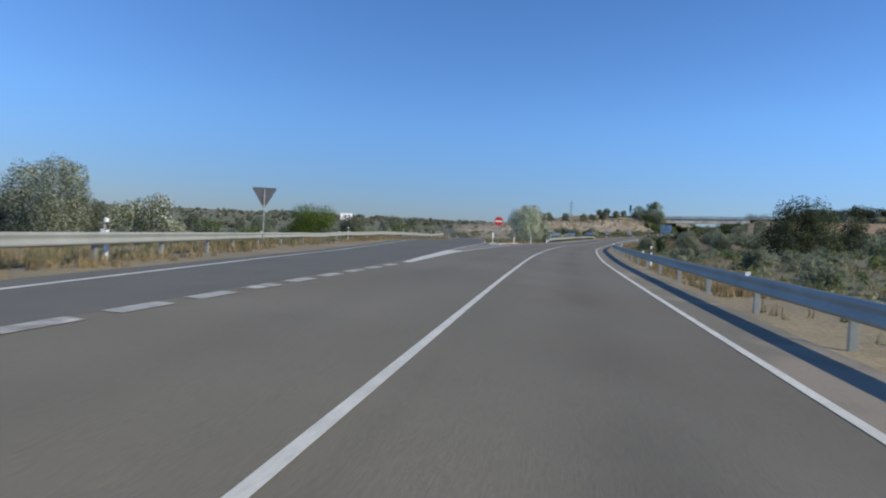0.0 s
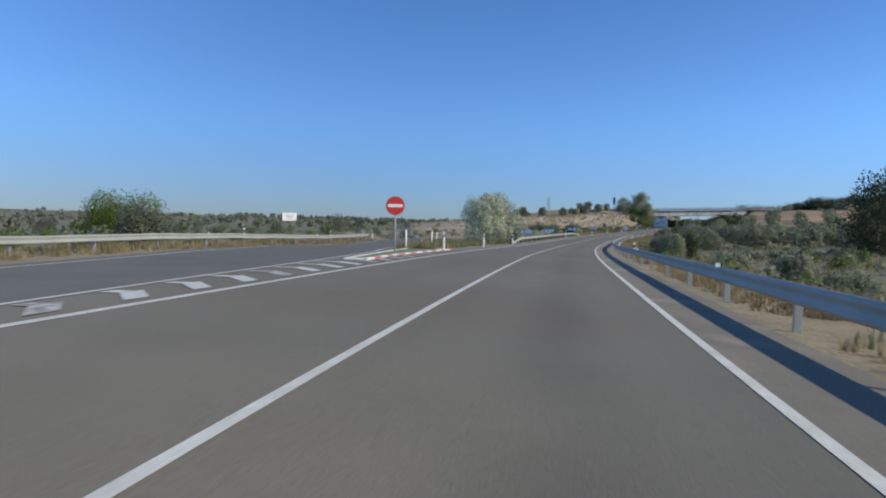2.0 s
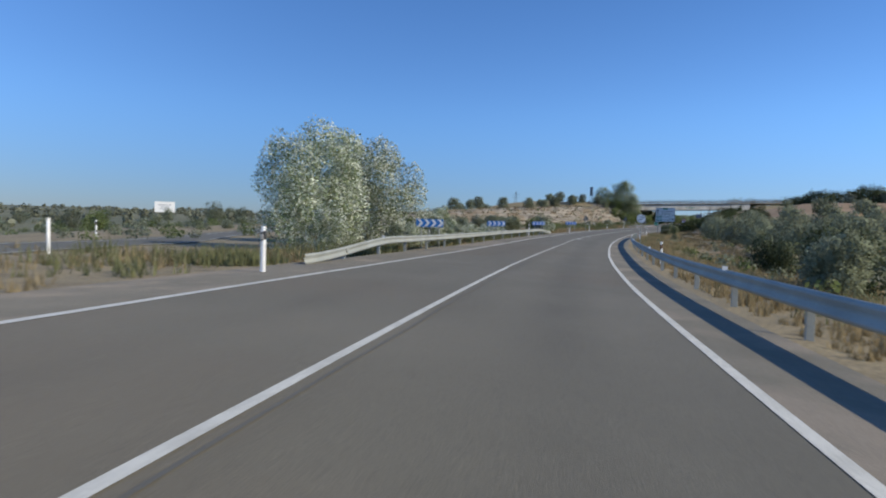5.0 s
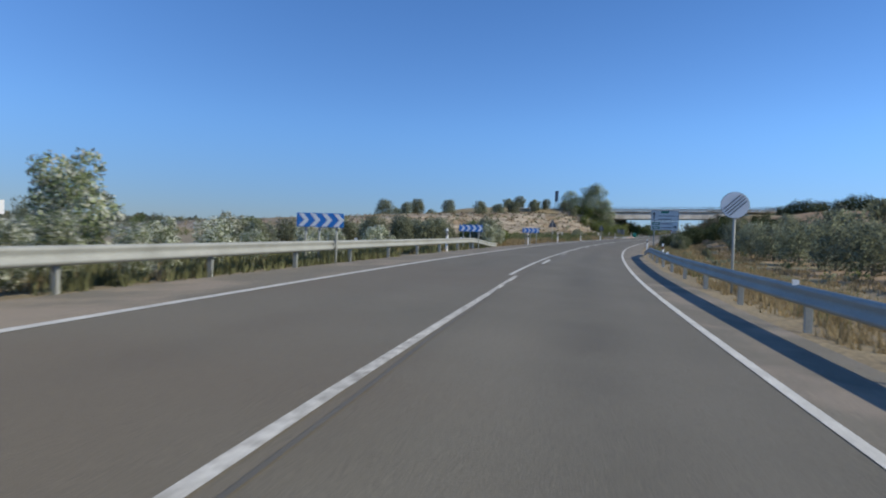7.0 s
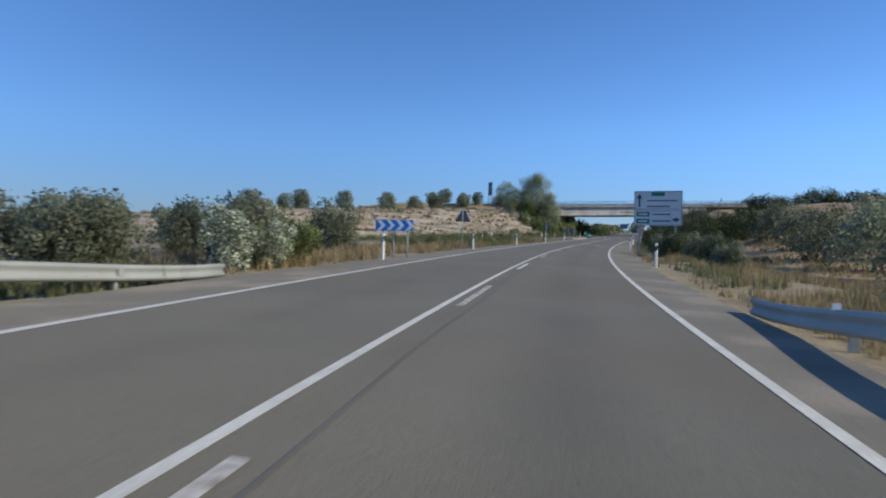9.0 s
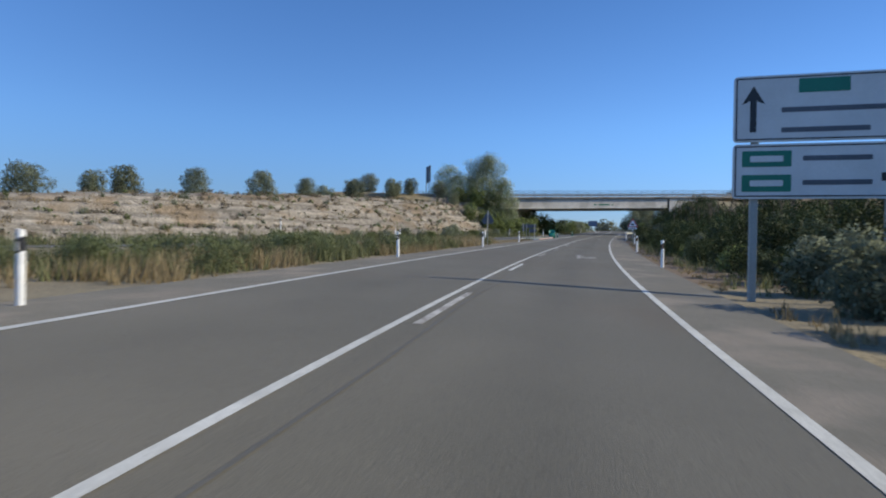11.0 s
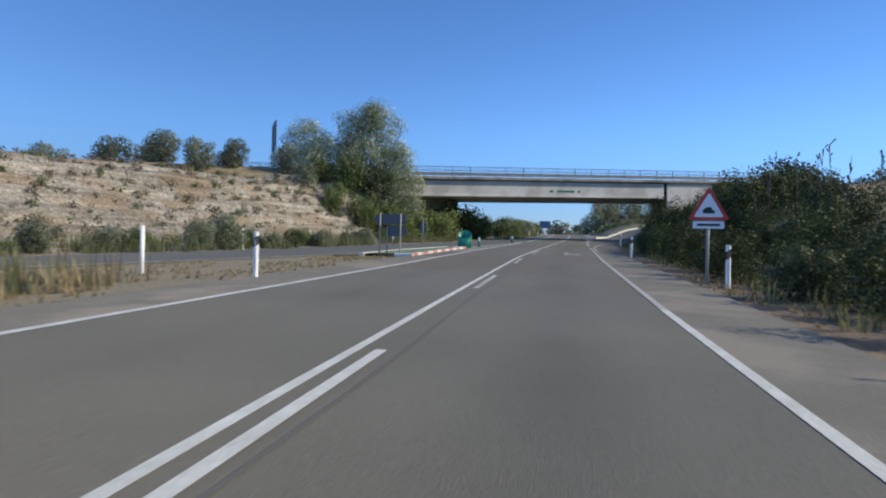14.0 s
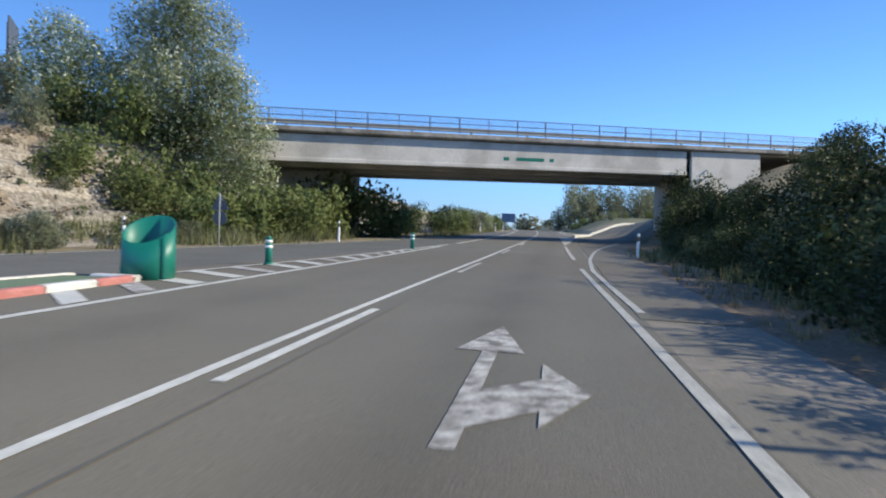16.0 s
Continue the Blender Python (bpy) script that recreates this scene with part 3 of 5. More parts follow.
for k in range(18):
    s = 137.8 + 9.98 * k + (0.4 if 180 < 137.8 + 9.98 * k < 222 else 0.0)
    line("centre_dash", s, s + 3.7, -0.24, 0.11, "worn white dash beside the centre line", PAINT_WORN if k % 3 else PAINT, 0.008, 1.85)
for k in range(21):
    s = -12.6 + 1.40 * k
    line("merge_dash", s, s + 0.9, lambda q: float(np.interp(q, [0, 17], [3.45, 3.2])), 0.27, "short broad white merging dash", PAINT_GREY if k % 3 else PAINT_WORN, 0.009, 0.9)
line("tar_patch", 139, 149, lambda s: -0.48 - 0.012 * (s - 139), 0.09, "dark tar patch beside the centre line", TYRE, 0.005)
line("tar_seam", 60, 137, lambda s: -0.17 + 0.02 * math.sin(s), 0.035, "dark worn seam along the centre line", TYRE, 0.006)
line("tar_seam", 150, 262, lambda s: -0.42 + 0.03 * math.sin(s * 0.7), 0.035, "dark worn seam along the centre line", TYRE, 0.006)
# painted gore before the first island

bm = ribbon(span(17.4, 29.7, 1.0), lambda s: 3.28 + 0.083 * (s - 17.4), lambda s: 3.05 + 0.031 * (s - 17.4), 0.010, 3)
single("gore_wedge", bm, PAINT, "solid white wedge of the painted gore", "road marking", kind="structure")


def gore_left(s):
    return slip_right(s) - 0.05


line("gore_line", 28, 62, gore_left, 0.13, "white border line of the painted gore", dz=0.011)


def stripe(s, u0, u1, slant, width, mat=PAINT, dz=0.012):
    """A slanting painted bar from offset u0 at s to u1 further on."""
    bm = bmesh.new()
    vs = [bm.verts.new(spot(a, b, dz)) for a, b in ((s, u0), (s + width, u0), (s + slant + width, u1), (s + slant, u1))]
    f = bm.faces.new(vs)
    f.normal_update()
    if f.normal.z < 0:
        f.normal_flip()
    single("gore_stripe", bm, mat, "white slanting bar of a painted gore", "road marking", group="bars of the painted gore", kind="structure")


for k in range(20):
    s = 30.65 + 1.5 * k
    inner = edge_left(s) + 0.35
    worn = PAINT if k % 4 else PAINT_WORN
    if s < 49.5:
        fork = inner + (gore_left(s) - inner) * 0.6
        stripe(s, inner, fork, 1.1 * (fork - inner), 0.5, worn)
        stripe(s + 1.1 * (fork - inner) + 0.02, fork + 0.01, gore_left(s) - 0.1, 0.0, 0.3, worn)
    elif s < 57:
        stripe(s, inner, 4.45, 0.65, 0.45, worn)


def gore2_left(s):
    return float(np.interp(s, [262, 264, 270, 275, 283], [5.2, 4.85, 4.1, 3.65, 3.2]))


line("gore_line", 262, 284, gore2_left, 0.13, "white border line of the second painted gore", dz=0.013)
for k in range(16):
    s = 257.4 + 1.27 * k
    top = 4.3 if s < 262 else gore2_left(s)
    if top > 3.4:
        stripe(s, edge_left(s) + 0.12, top - 0.06, 0.9, 0.42, PAINT if k % 3 else PAINT_WORN)
bm = ribbon(span(291, 312, 1.5), lambda s: -2.62 + 0.02 * (s - 291), lambda s: -2.75 - 0.05 * (s - 291), 0.020)
single("exit_wedge", bm, PAINT_WORN, "worn white wedge where the exit road leaves", "road marking", kind="structure")


def lane_arrow(s0):
    """Straight-on arrow with a branch to the right, painted and flaking."""
    outlines = [[(0, 0.07), (0, -0.07), (2.5, -0.07), (2.5, 0.07)], [(2.45, 0.31), (2.45, -0.31), (3.85, 0)],
                [(0.35, -0.07), (0.80, -0.50), (1.60, -0.50), (1.15, -0.07)], [(0.45, -0.48), (2.1, -0.48), (1.25, -0.83)]]
    for i, o in enumerate(outlines):
        bm = bmesh.new()
        f = bm.faces.new([bm.verts.new(spot(s0 + a, -1.93 + b, 0.007 + 0.0008 * i)) for a, b in o])
        f.normal_update()
        if f.normal.z < 0:
            f.normal_flip()
        yield bm


for s0 in (208.2, 256.8):
    arrow = thing("lane_arrow", "flaking white straight-on and right-turn lane arrow", "road marking", kind="structure")
    for bm in lane_arrow(s0):
        part("arrow_piece", bm, ARROW_PAINT, arrow)


# ---- islands with kerbs ----
def island(label, s0, s1, right, left, first_red, tall):
    isl = thing("traffic_island", label, "traffic island")
    part("island_top", ribbon(span(s0 + 0.2, s1 - 0.2, 0.5), lambda s: left(s) - 0.16, lambda s: right(s) + 0.16, tall - 0.025, 2), PAINT_GREEN, isl, "worn green painted top")
    prof = [(0.0, -0.05), (0.0, tall - 0.03), (0.03, tall), (0.17, tall), (0.20, tall - 0.03), (0.20, -0.05)]
    k = 0
    s = s0
    while s < s1 - 0.3:
        e = min(s + 0.93, s1)
        red = (k % 2 == 0) == first_red
        bm = sweep("kerb", [s + 0.01, (s + e) / 2, e - 0.01], prof, None, lambda q, o, hh: spot(q, right(q) + o, hh), True)
        part("kerb_stone", bm, PAINT_RED if red else KERB_WHITE, isl, "red painted kerb stone" if red else "white painted kerb stone")
        bm = sweep("kerb", [s + 0.01, (s + e) / 2, e - 0.01], prof, None, lambda q, o, hh: spot(q, left(q) - o, hh), True)
        part("kerb_stone", bm, CONCRETE, isl)
        s, k = e, k + 1
    for q in (s0, s1):
        bm = sweep("kerb", span(right(q), min(left(q), right(q) + 0.8), 0.4), prof, None, lambda w, o, hh: spot(q + (o if q == s0 else -o) - (0.1 if q == s0 else -0.1), w, hh), True)
        part("kerb_end", bm, KERB_WHITE, isl, "white painted rounded kerb end")


island("traffic island with red and white kerb stones", 50.2, 64.6, lambda s: float(np.interp(s, [50, 55, 60, 65], [4.55, 4.85, 4.8, 4.75])),
       lambda s: float(np.interp(s, [50, 55, 60, 65], [5.4, 6.1, 6.8, 7.5])), False, 0.07)
island("traffic island with red and white kerb stones and green top", 250.6, 262.6, lambda s: 4.3, lambda s: float(np.interp(s, [250, 256, 260, 263], [6.7, 6.6, 6.0, 5.6])), True, 0.11)

# ---- guard rails ----
W_PROFILE = [(-0.00, 0.0), (0.045, 0.04), (0.05, 0.075), (0.0, 0.12), (-0.005, 0.19), (0.05, 0.235), (0.045, 0.27), (0.0, 0.31),
             (-0.004, 0.31), (0.040, 0.27), (0.044, 0.235), (-0.010, 0.19), (-0.006, 0.12), (0.044, 0.075), (0.040, 0.04), (-0.005, 0.0)]


def guard_rail(label, s0, s1, u, side, bury_start=False, bury_end=False, top=0.72, posts=4.0, first=0.0, ramp=7.0, flare=0.5):
    """side: +1 when the rail's face looks to the left of the road's line."""
    rail = thing("guard_rail", label, "guard rail")
    f = u if callable(u) else (lambda s: u)
    stations = span(s0, s1, 1.0)

    def drop(s):
        d = 0.0
        if bury_start:
            d = max(d, 1 - step(s0, s0 + ramp, s))
        if bury_end:
            d = max(d, step(s1 - ramp, s1, s))
        return d

    def place(s, o, hh):
        d = drop(s)
        return spot(s, f(s) + side * o - side * flare * d, top - 0.31 + hh - d * (top - 0.28))

    part("rail_beam", sweep("rail_beam", stations, W_PROFILE, STEEL, place, True), STEEL, rail, "galvanised steel W-beam", smooth=True)
    bm = bmesh.new()
    box(bm, -0.06, 0.06, -0.03, 0.03, -0.4, 0.66, 0.008)
    post = mesh_of("rail_post", bm, STEEL)
    bm = bmesh.new()
    box(bm, -0.05, 0.05, -0.06, 0.06, 0.48, 0.66, 0.01)
    block = mesh_of("rail_spacer", bm, STEEL)
    bm = bmesh.new()
    plate(bm, [(-0.05, 0), (0.05, 0), (0.05, 0.09), (-0.05, 0.09)], -0.005, 0.005)
    glint = mesh_of("reflector", bm, WHITE)
    s, k = s0 + first, 0
    while s <= s1 - 0.2:
        if drop(s) < 0.85:
            for me, o, dz in ((post, -0.17, 0), (block, -0.06, 0)) + (((glint, 0.03, top - 0.02),) if k % 4 == 1 else ()):
                ob = new(me.name, me)
                p = spot(s, f(s) + side * o, dz - drop(s) * 0.42)
                ob.matrix_world = pose(p.x, p.y, p.z, 0, 0, heading(s))
                ob.parent = rail
        s += posts
        k += 1
    return rail


def outer_rail(s):
    """Offset of the guard rail beyond the slip road."""
    return float(np.interp(s, [-40, 0, 12, 16.5, 21, 24, 29.5, 34, 44, 50, 65, 80, 98], [5.6, 6.9, 9.3, 10.6, 11.7, 12.8, 14.2, 15.1, 16.5, 17.0, 17.6, 19.0, 23.0]))


guard_rail("galvanised steel guard rail along dry grass", -40, 160.2, -5.06, 1, bury_end=True, top=0.70, first=1.0, flare=-0.08)
guard_rail("galvanised steel guard rail beside the slip road", -40, 98, outer_rail, -1, first=0.6)
guard_rail("galvanised steel guard rail with sloped ends", 95, 161.8, lambda s: float(np.interp(s, [95, 105, 112, 163], [5.1, 5.7, 5.95, 6.1])), -1, bury_start=True, bury_end=True, first=3.4, ramp=9.0, flare=0.1)


# ---- bridge ----
def bridge():
    b = thing("road_bridge", "pale concrete road bridge with metal railings", "bridge")
    b.matrix_world = pose(78.81, 283.39, rise(297), 0, -1.6, -0.84)

    # local: x along the bridge to the right, y away, z up from the road below
    def p(name, x0, x1, y0, y1, z0, z1, m=CONCRETE, bev=0.03, label=""):
        bm = bmesh.new()
        box(bm, x0, x1, y0, y1, z0, z1, bev)
        return part(name, bm, m, b, label)

    p("deck_slab", -46, 16, 0.26, 9.6, 6.86, 7.0)
    for y in (-0.30, 9.6):
        bm = bmesh.new()
        vs = [(0.0, 6.98), (0.12, 6.92), (0.55, 6.92), (0.55, 7.28), (0.0, 7.28), (-0.03, 7.25), (-0.03, 7.02)]
        rows = [[bm.verts.new((x, y + (a if y < 0 else 0.55 - a), z)) for a, z in vs] for x in (-46, 16)]
        for i in range(len(vs)):
            bm.faces.new((rows[0][i], rows[0][(i + 1) % len(vs)], rows[1][(i + 1) % len(vs)], rows[1][i]))
        bmesh.ops.recalc_face_normals(bm, faces=bm.faces)
        part("edge_beam", bm, CONCRETE_STAINED, b, "weather-stained concrete edge beam")
    for y in (0.30, 3.2, 6.2, 9.0):
        bm = bmesh.new()
        vs = [(-0.30, 5.17), (0.30, 5.17), (0.30, 5.42), (0.11, 5.55), (0.11, 6.5), (0.4, 6.65), (0.4, 6.855), (-0.27, 6.855), (-0.27, 5.42), (-0.30, 5.38)]
        rows = [[bm.verts.new((x, y + a, z)) for a, z in vs] for x in (-36, 0 if y < 1 else 3.38)]
        for i in range(len(vs)):
            bm.faces.new((rows[0][i], rows[0][(i + 1) % len(vs)], rows[1][(i + 1) % len(vs)], rows[1][i]))
        bm.faces.new(rows[0])
        bm.faces.new(rows[1][::-1])
        bmesh.ops.recalc_face_normals(bm, faces=bm.faces)
        part("girder", bm, CONCRETE, b, "precast concrete girder")
    p("abutment", 3.4, 6.2, 0.2, 9.4, -3.0, 6.855)
    p("wing_wall", 0.38, 6.2, -0.05, 0.19, 2.4, 6.91)
    # wall under the left end, following the road
    bm = bmesh.new()
    vs = [(-24.5, 5.2), (-22.6, 9.3), (-31.0, 9.3), (-31.0, 5.2)]
    lo = [bm.verts.new((x, y, -2.0)) for x, y in vs]
    hi = [bm.verts.new((x, y, 5.165)) for x, y in vs]
    for i in range(4):
        bm.faces.new((lo[i], lo[(i + 1) % 4], hi[(i + 1) % 4], hi[i]))
    bm.faces.new(hi)
    bmesh.ops.recalc_face_normals(bm, faces=bm.faces)
    part("abutment", bm, CONCRETE, b, "concrete abutment in shade")
    p("abutment", -42, -36.2, 0.3, 9.4, 2.0, 6.855)
    # railing along both edges, and a crash rail behind the near one
    for y in (-0.15, 9.95):
        bm = bmesh.new()
        for z in (7.42, 7.95, 8.36):
            tube(bm, (-46, y, z), (16, y, z), 0.028, n=8)
        part("hand_rail", bm, STEEL_BLUE, b, "blue-grey metal hand rails")
        bm = bmesh.new()
        box(bm, -0.03, 0.03, -0.03, 0.03, 7.26, 8.36, 0.004)
        me = mesh_of("railing_post", bm, STEEL_BLUE)
        for x in range(-45, 17, 2):
            ob = new("railing_post", me)
            ob.location = (x, y, 0)
            ob.parent = b
        if y < 0:
            bm = bmesh.new()
            for i in range(412):
                box(bm, -45.9 + i * 0.15, -45.878 + i * 0.15, y - 0.008, y + 0.008, 7.42, 8.36)
            tagged(part("railing_infill", bm, STEEL_BLUE, b, "thin upright metal bars"), kind="stuff")
    bm = bmesh.new()
    rows = [[bm.verts.new((x, 0.55 - o, 7.52 + hh)) for o, hh in W_PROFILE] for x in (-46, 16)]
    for i in range(len(W_PROFILE)):
        k = (i + 1) % len(W_PROFILE)
        bm.faces.new((rows[0][i], rows[0][k], rows[1][k], rows[1][i]))
    bmesh.ops.recalc_face_normals(bm, faces=bm.faces)
    part("crash_rail", bm, STEEL, b, "galvanised crash rail on the deck", True)
    bm = bmesh.new()
    box(bm, -0.06, 0.06, -0.05, 0.05, 6.99, 7.78, 0.01)
    me = mesh_of("crash_rail_post", bm, STEEL)
    for x in range(-44, 17, 4):
        ob = new("crash_rail_post", me)
        ob.location = (x, 0.65, 0)
        ob.parent = b
    # green notice on the girder, not readable
    for x0, x1 in ((-13.9, -13.5), (-13.0, -11.0), (-10.6, -10.3)):
        bm = bmesh.new()
        plate(bm, [(x0, 5.72), (x1, 5.72), (x1, 5.95), (x0, 5.95)], 0.022, 0.06)
        part("notice_bar", bm, SIGN_GREEN, b, "faded green lettering bar")


bridge()


# ---- plants ----
def leaf_mesh(name, clumps, count, size, mat, seed, inner=0.45, slim=0.5):
    """Many small leaves in a shell round each clump (centre, radii)."""
    rng = np.random.default_rng(seed)
    vol = np.array([r[0] * r[1] * r[2] for _, r in clumps]) ** 0.7
    pick = rng.choice(len(clumps), count, p=vol / vol.sum())
    cen = np.array([c for c, _ in clumps])[pick]
    rad = np.array([r for _, r in clumps])[pick]
    d = rng.normal(size=(count, 3))
    d /= np.linalg.norm(d, axis=1, keepdims=True)
    lump = 1 + 0.22 * np.sin(d[:, :1] * 5 + pick[:, None]) * np.cos(d[:, 1:2] * 6 + 2 * pick[:, None])
    r = inner + (1.12 - inner) * rng.random((count, 1)) ** 0.6
    p = cen + d * rad * r * lump
    p[:, 2] = np.maximum(p[:, 2], 0.03)
    a = rng.normal(size=(count, 3)) + d * 0.4
    a /= np.linalg.norm(a, axis=1, keepdims=True)
    b = np.cross(a, rng.normal(size=(count, 3)))
    b /= np.linalg.norm(b, axis=1, keepdims=True) + 1e-9
    n = np.cross(a, b)
    flip = np.sign((n * d).sum(1, keepdims=True))
    flip[flip == 0] = 1
    b, n = b * flip, n * flip
    sz = size * (0.6 + 0.8 * rng.random((count, 1)))
    v = np.stack([p - a * sz, p - b * sz * slim, p + a * sz, p + b * sz * slim], 1).reshape(-1, 3)
    me = bpy.data.meshes.new(name)
    me.from_pydata(v.tolist(), [], np.arange(count * 4).reshape(-1, 4).tolist())
    # leaves take their light as the rounded clump does
    soft_n = d * 0.75 + n * 0.45
    soft_n /= np.linalg.norm(soft_n, axis=1, keepdims=True)
    me.normals_split_custom_set_from_vertices(np.repeat(soft_n, 4, axis=0).tolist())
    me.materials.append(mat)
    me.update()
    return me


def clump_set(rng, height, width, n, low=0.25, size=0.33, taper=0.0):
    out = []
    for i in range(n):
        z = low + (1 - low) * (i + 0.5) / n
        w = width / 2 * (1 - taper * z) * math.sqrt(max(0.05, 1 - ((z - (low + 1) / 2) / ((1 - low) / 2 + 0.12)) ** 2))
        a = i * 2.4 + rng.uniform(-0.5, 0.5)
        q = w * rng.uniform(0.25, 0.8)
        s = size * width * rng.uniform(0.6, 1.1)
        out.append(((q * math.cos(a), q * math.sin(a), z * height * 0.95), (s, s, s * rng.uniform(0.7, 1.1))))
    return out


def trunk_mesh(rng, clumps, radius, height, forks=6):
    """Trunk and limbs as separate meshes, the trunk first."""
    bm = bmesh.new()
    knee = Vector((rng.uniform(-0.1, 0.1), rng.uniform(-0.1, 0.1), height * 0.25))
    tube(bm, (0, 0, -0.4), knee, radius, radius * 0.75, 9, False)
    out = [mesh_of("trunk", bm, BARK, True)]
    for c, r in rng.sample(clumps, min(forks, len(clumps))):
        tip = Vector(c)
        mid = knee.lerp(tip, 0.5) + Vector((rng.uniform(-.1, .1), rng.uniform(-.1, .1), 0.06 * height))
        bm = bmesh.new()
        rings = []
        for p, rr in ((knee, radius * 0.6), (mid, radius * 0.35), (tip, radius * 0.08)):
            rings.append([bm.verts.new(p + Vector((rr * math.cos(k * math.tau / 7), rr * math.sin(k * math.tau / 7), 0))) for k in range(7)])
        for r0, r1 in zip(rings, rings[1:]):
            for k in range(7):
                bm.faces.new((r0[k], r0[(k + 1) % 7], r1[(k + 1) % 7], r1[k]))
        out.append(mesh_of("limb", bm, BARK, True))
    return out


def tree(name, label, category, height, width, mat, leaves, leaf, seed, n=14, low=0.25, size=0.3, taper=0.0, second=None, radius=0.14, slim=0.5):
    """Built once; plant() moves it to its first place and copies it to the others."""
    rng = random.Random(seed)
    clumps = clump_set(rng, height, width, n, low, size, taper)
    t = thing(name, label, category)
    wood = trunk_mesh(rng, clumps, radius, height, 6 if height > 3 else 3)
    cr = new("crown", leaf_mesh("crown", clumps, leaves, leaf, mat, seed, slim=slim))
    parts = [new("trunk", wood[0]), cr] + ([new("limb", m) for m in wood[1:]] if height > 3.3 else [])
    if second:
        parts.append(tagged(new("pale_leaves", leaf_mesh("pale_leaves", clumps, int(leaves * 0.75), leaf, second, seed + 7, inner=0.75, slim=slim)), "pale undersides of leaves"))
    for o in parts:
        o.parent = t
    return t


USED = set()


def plant(t, s, u, scale=1.0, turn=0.0, sink=0.08, group="", tall=1.0, label=""):
    p = spot(s, u, -sink)
    m = Matrix.LocRotScale(p, Euler((0, 0, radians(turn))), None)
    if t.name not in USED:
        USED.add(t.name)
        ob = t
        ob.matrix_world = m
    else:
        ob = copy_thing(t, m)
    ob.scale = (scale, scale, scale * tall)
    return tagged(ob, label, group=group)


OLIVES = [tree("olive_tree", "rounded grey-green olive tree on dry land", "tree", 3.4, 3.9, OLIVE, 2000, 0.13, 20 + i, n=15, low=0.22, size=0.25, slim=0.4) for i in range(3)]
BUSHES = [tree("shrub", "dense green roadside shrub" if i % 2 else "dense grey-green roadside shrub", "shrub", 2.1, 3.0, GREEN if i % 2 else OLIVE, 1450, 0.108, 40 + i,
               n=12, low=0.08, size=0.26, radius=0.05) for i in range(4)]
# bushes whose leaf colour already holds the bank's shade
DARKS = [tree("dark_bush", "dense green bush, leaf colour darkened for the shaded bank", "bush", 3.2, 3.8, DARKLEAF, 2900, 0.088, 60 + i, n=15, low=0.05, size=0.25, radius=0.06) for i in range(3)]
SILVERS = [tree("poplar_shrub", "young silvery poplar shrub behind the guard rail", "shrub", 2.6, 2.4, POPLAR, 3600, 0.055, 70 + i, n=13, low=0.06, size=0.22, second=SILVER, radius=0.04) for i in range(2)]
WILLOW = tree("white_poplar", "broad silvery white poplar beside the road", "tree", 6.3, 7.2, POPLAR, 22000, 0.065, 81, n=30, low=0.06, size=0.17, second=SILVER)
SCRUB = [tree("scrub_bush", "low grey-green scrub bush on dry ground", "shrub", 1.2, 2.0, OLIVE if i != 1 else GREEN, 560, 0.10, 110 + i, n=9, low=0.05, size=0.27, radius=0.03) for i in range(3)]
PINE = tree("stone_pine", "broad bright green umbrella-shaped pine", "tree", 3.6, 7.0, PINEGREEN, 24000, 0.060, 95, n=46, low=0.10, size=0.17, radius=0.16)
ORCHARD_TREES = [tree("olive_tree", "small grey-green olive tree in an orchard row", "tree", 2.9, 3.5, OLIVE, 3400, 0.095, 130 + i, n=14, low=0.16, size=0.25, slim=0.5, radius=0.1) for i in range(3)]
FAR_OLIVES = [tree("olive_tree", "small olive tree in a far orchard row", "tree", 2.5, 3.1, OLIVE, 560, 0.20, 140 + i, n=9, low=0.1, size=0.27, slim=0.5, radius=0.1) for i in range(2)]
FAR_OAKS = [tree("holm_oak", "dark tree on the far crest", "tree", 6.4, 7.4, HOLM, 1700, 0.25, 155 + i, n=18, low=0.06, size=0.22, radius=0.22) for i in range(2)]
OAKS = [tree("holm_oak", "broad dark green holm oak on the slope", "tree", 6.4, 7.4, HOLM, 9000, 0.11, 150 + i, n=24, low=0.06, size=0.19, radius=0.22) for i in range(2)]
VERGE_BUSHES = [tree("shrub", "grey-green leafy shrub behind the guard rail" if i == 0 else "dark green leafy shrub behind the guard rail", "shrub", 2.3, 3.2, HOLM if i else OLIVE, 5500, 0.08, 160 + i, n=14, low=0.06, size=0.24, radius=0.05) for i in range(2)]

WEED = tree("weed_bush", "bushy green roadside weed", "shrub", 1.15, 1.7, WEEDGREEN, 2600, 0.062, 190, n=15, low=0.0, size=0.24, radius=0.02, slim=0.2)
FINE = [tree("shrub", "grey-green leafy shrub on the dry verge", "shrub", 2.2, 2.9, GREEN if i % 2 else OLIVE, 4600, 0.08, 180 + i, n=14, low=0.08, size=0.25, radius=0.05) for i in range(3)]
BANK_OLIVES = [tree("olive_tree", "rounded grey-green olive tree on the cut bank", "tree", 3.2, 3.7, OLIVE, 5600, 0.092, 170 + i, n=20, low=0.06, size=0.23, slim=0.5) for i in range(3)]

G_BANK, G_SHADE, G_LOW, G_RIGHT = "olive trees on the bank", "shrubs on the shaded bank", "shrubs and trees on the low land", "scrub beyond the guard rail"
plant(WILLOW, 107.5, 10.9, 0.95, 20)
plant(WILLOW, 117.0, 12.0, 1.05, 140)
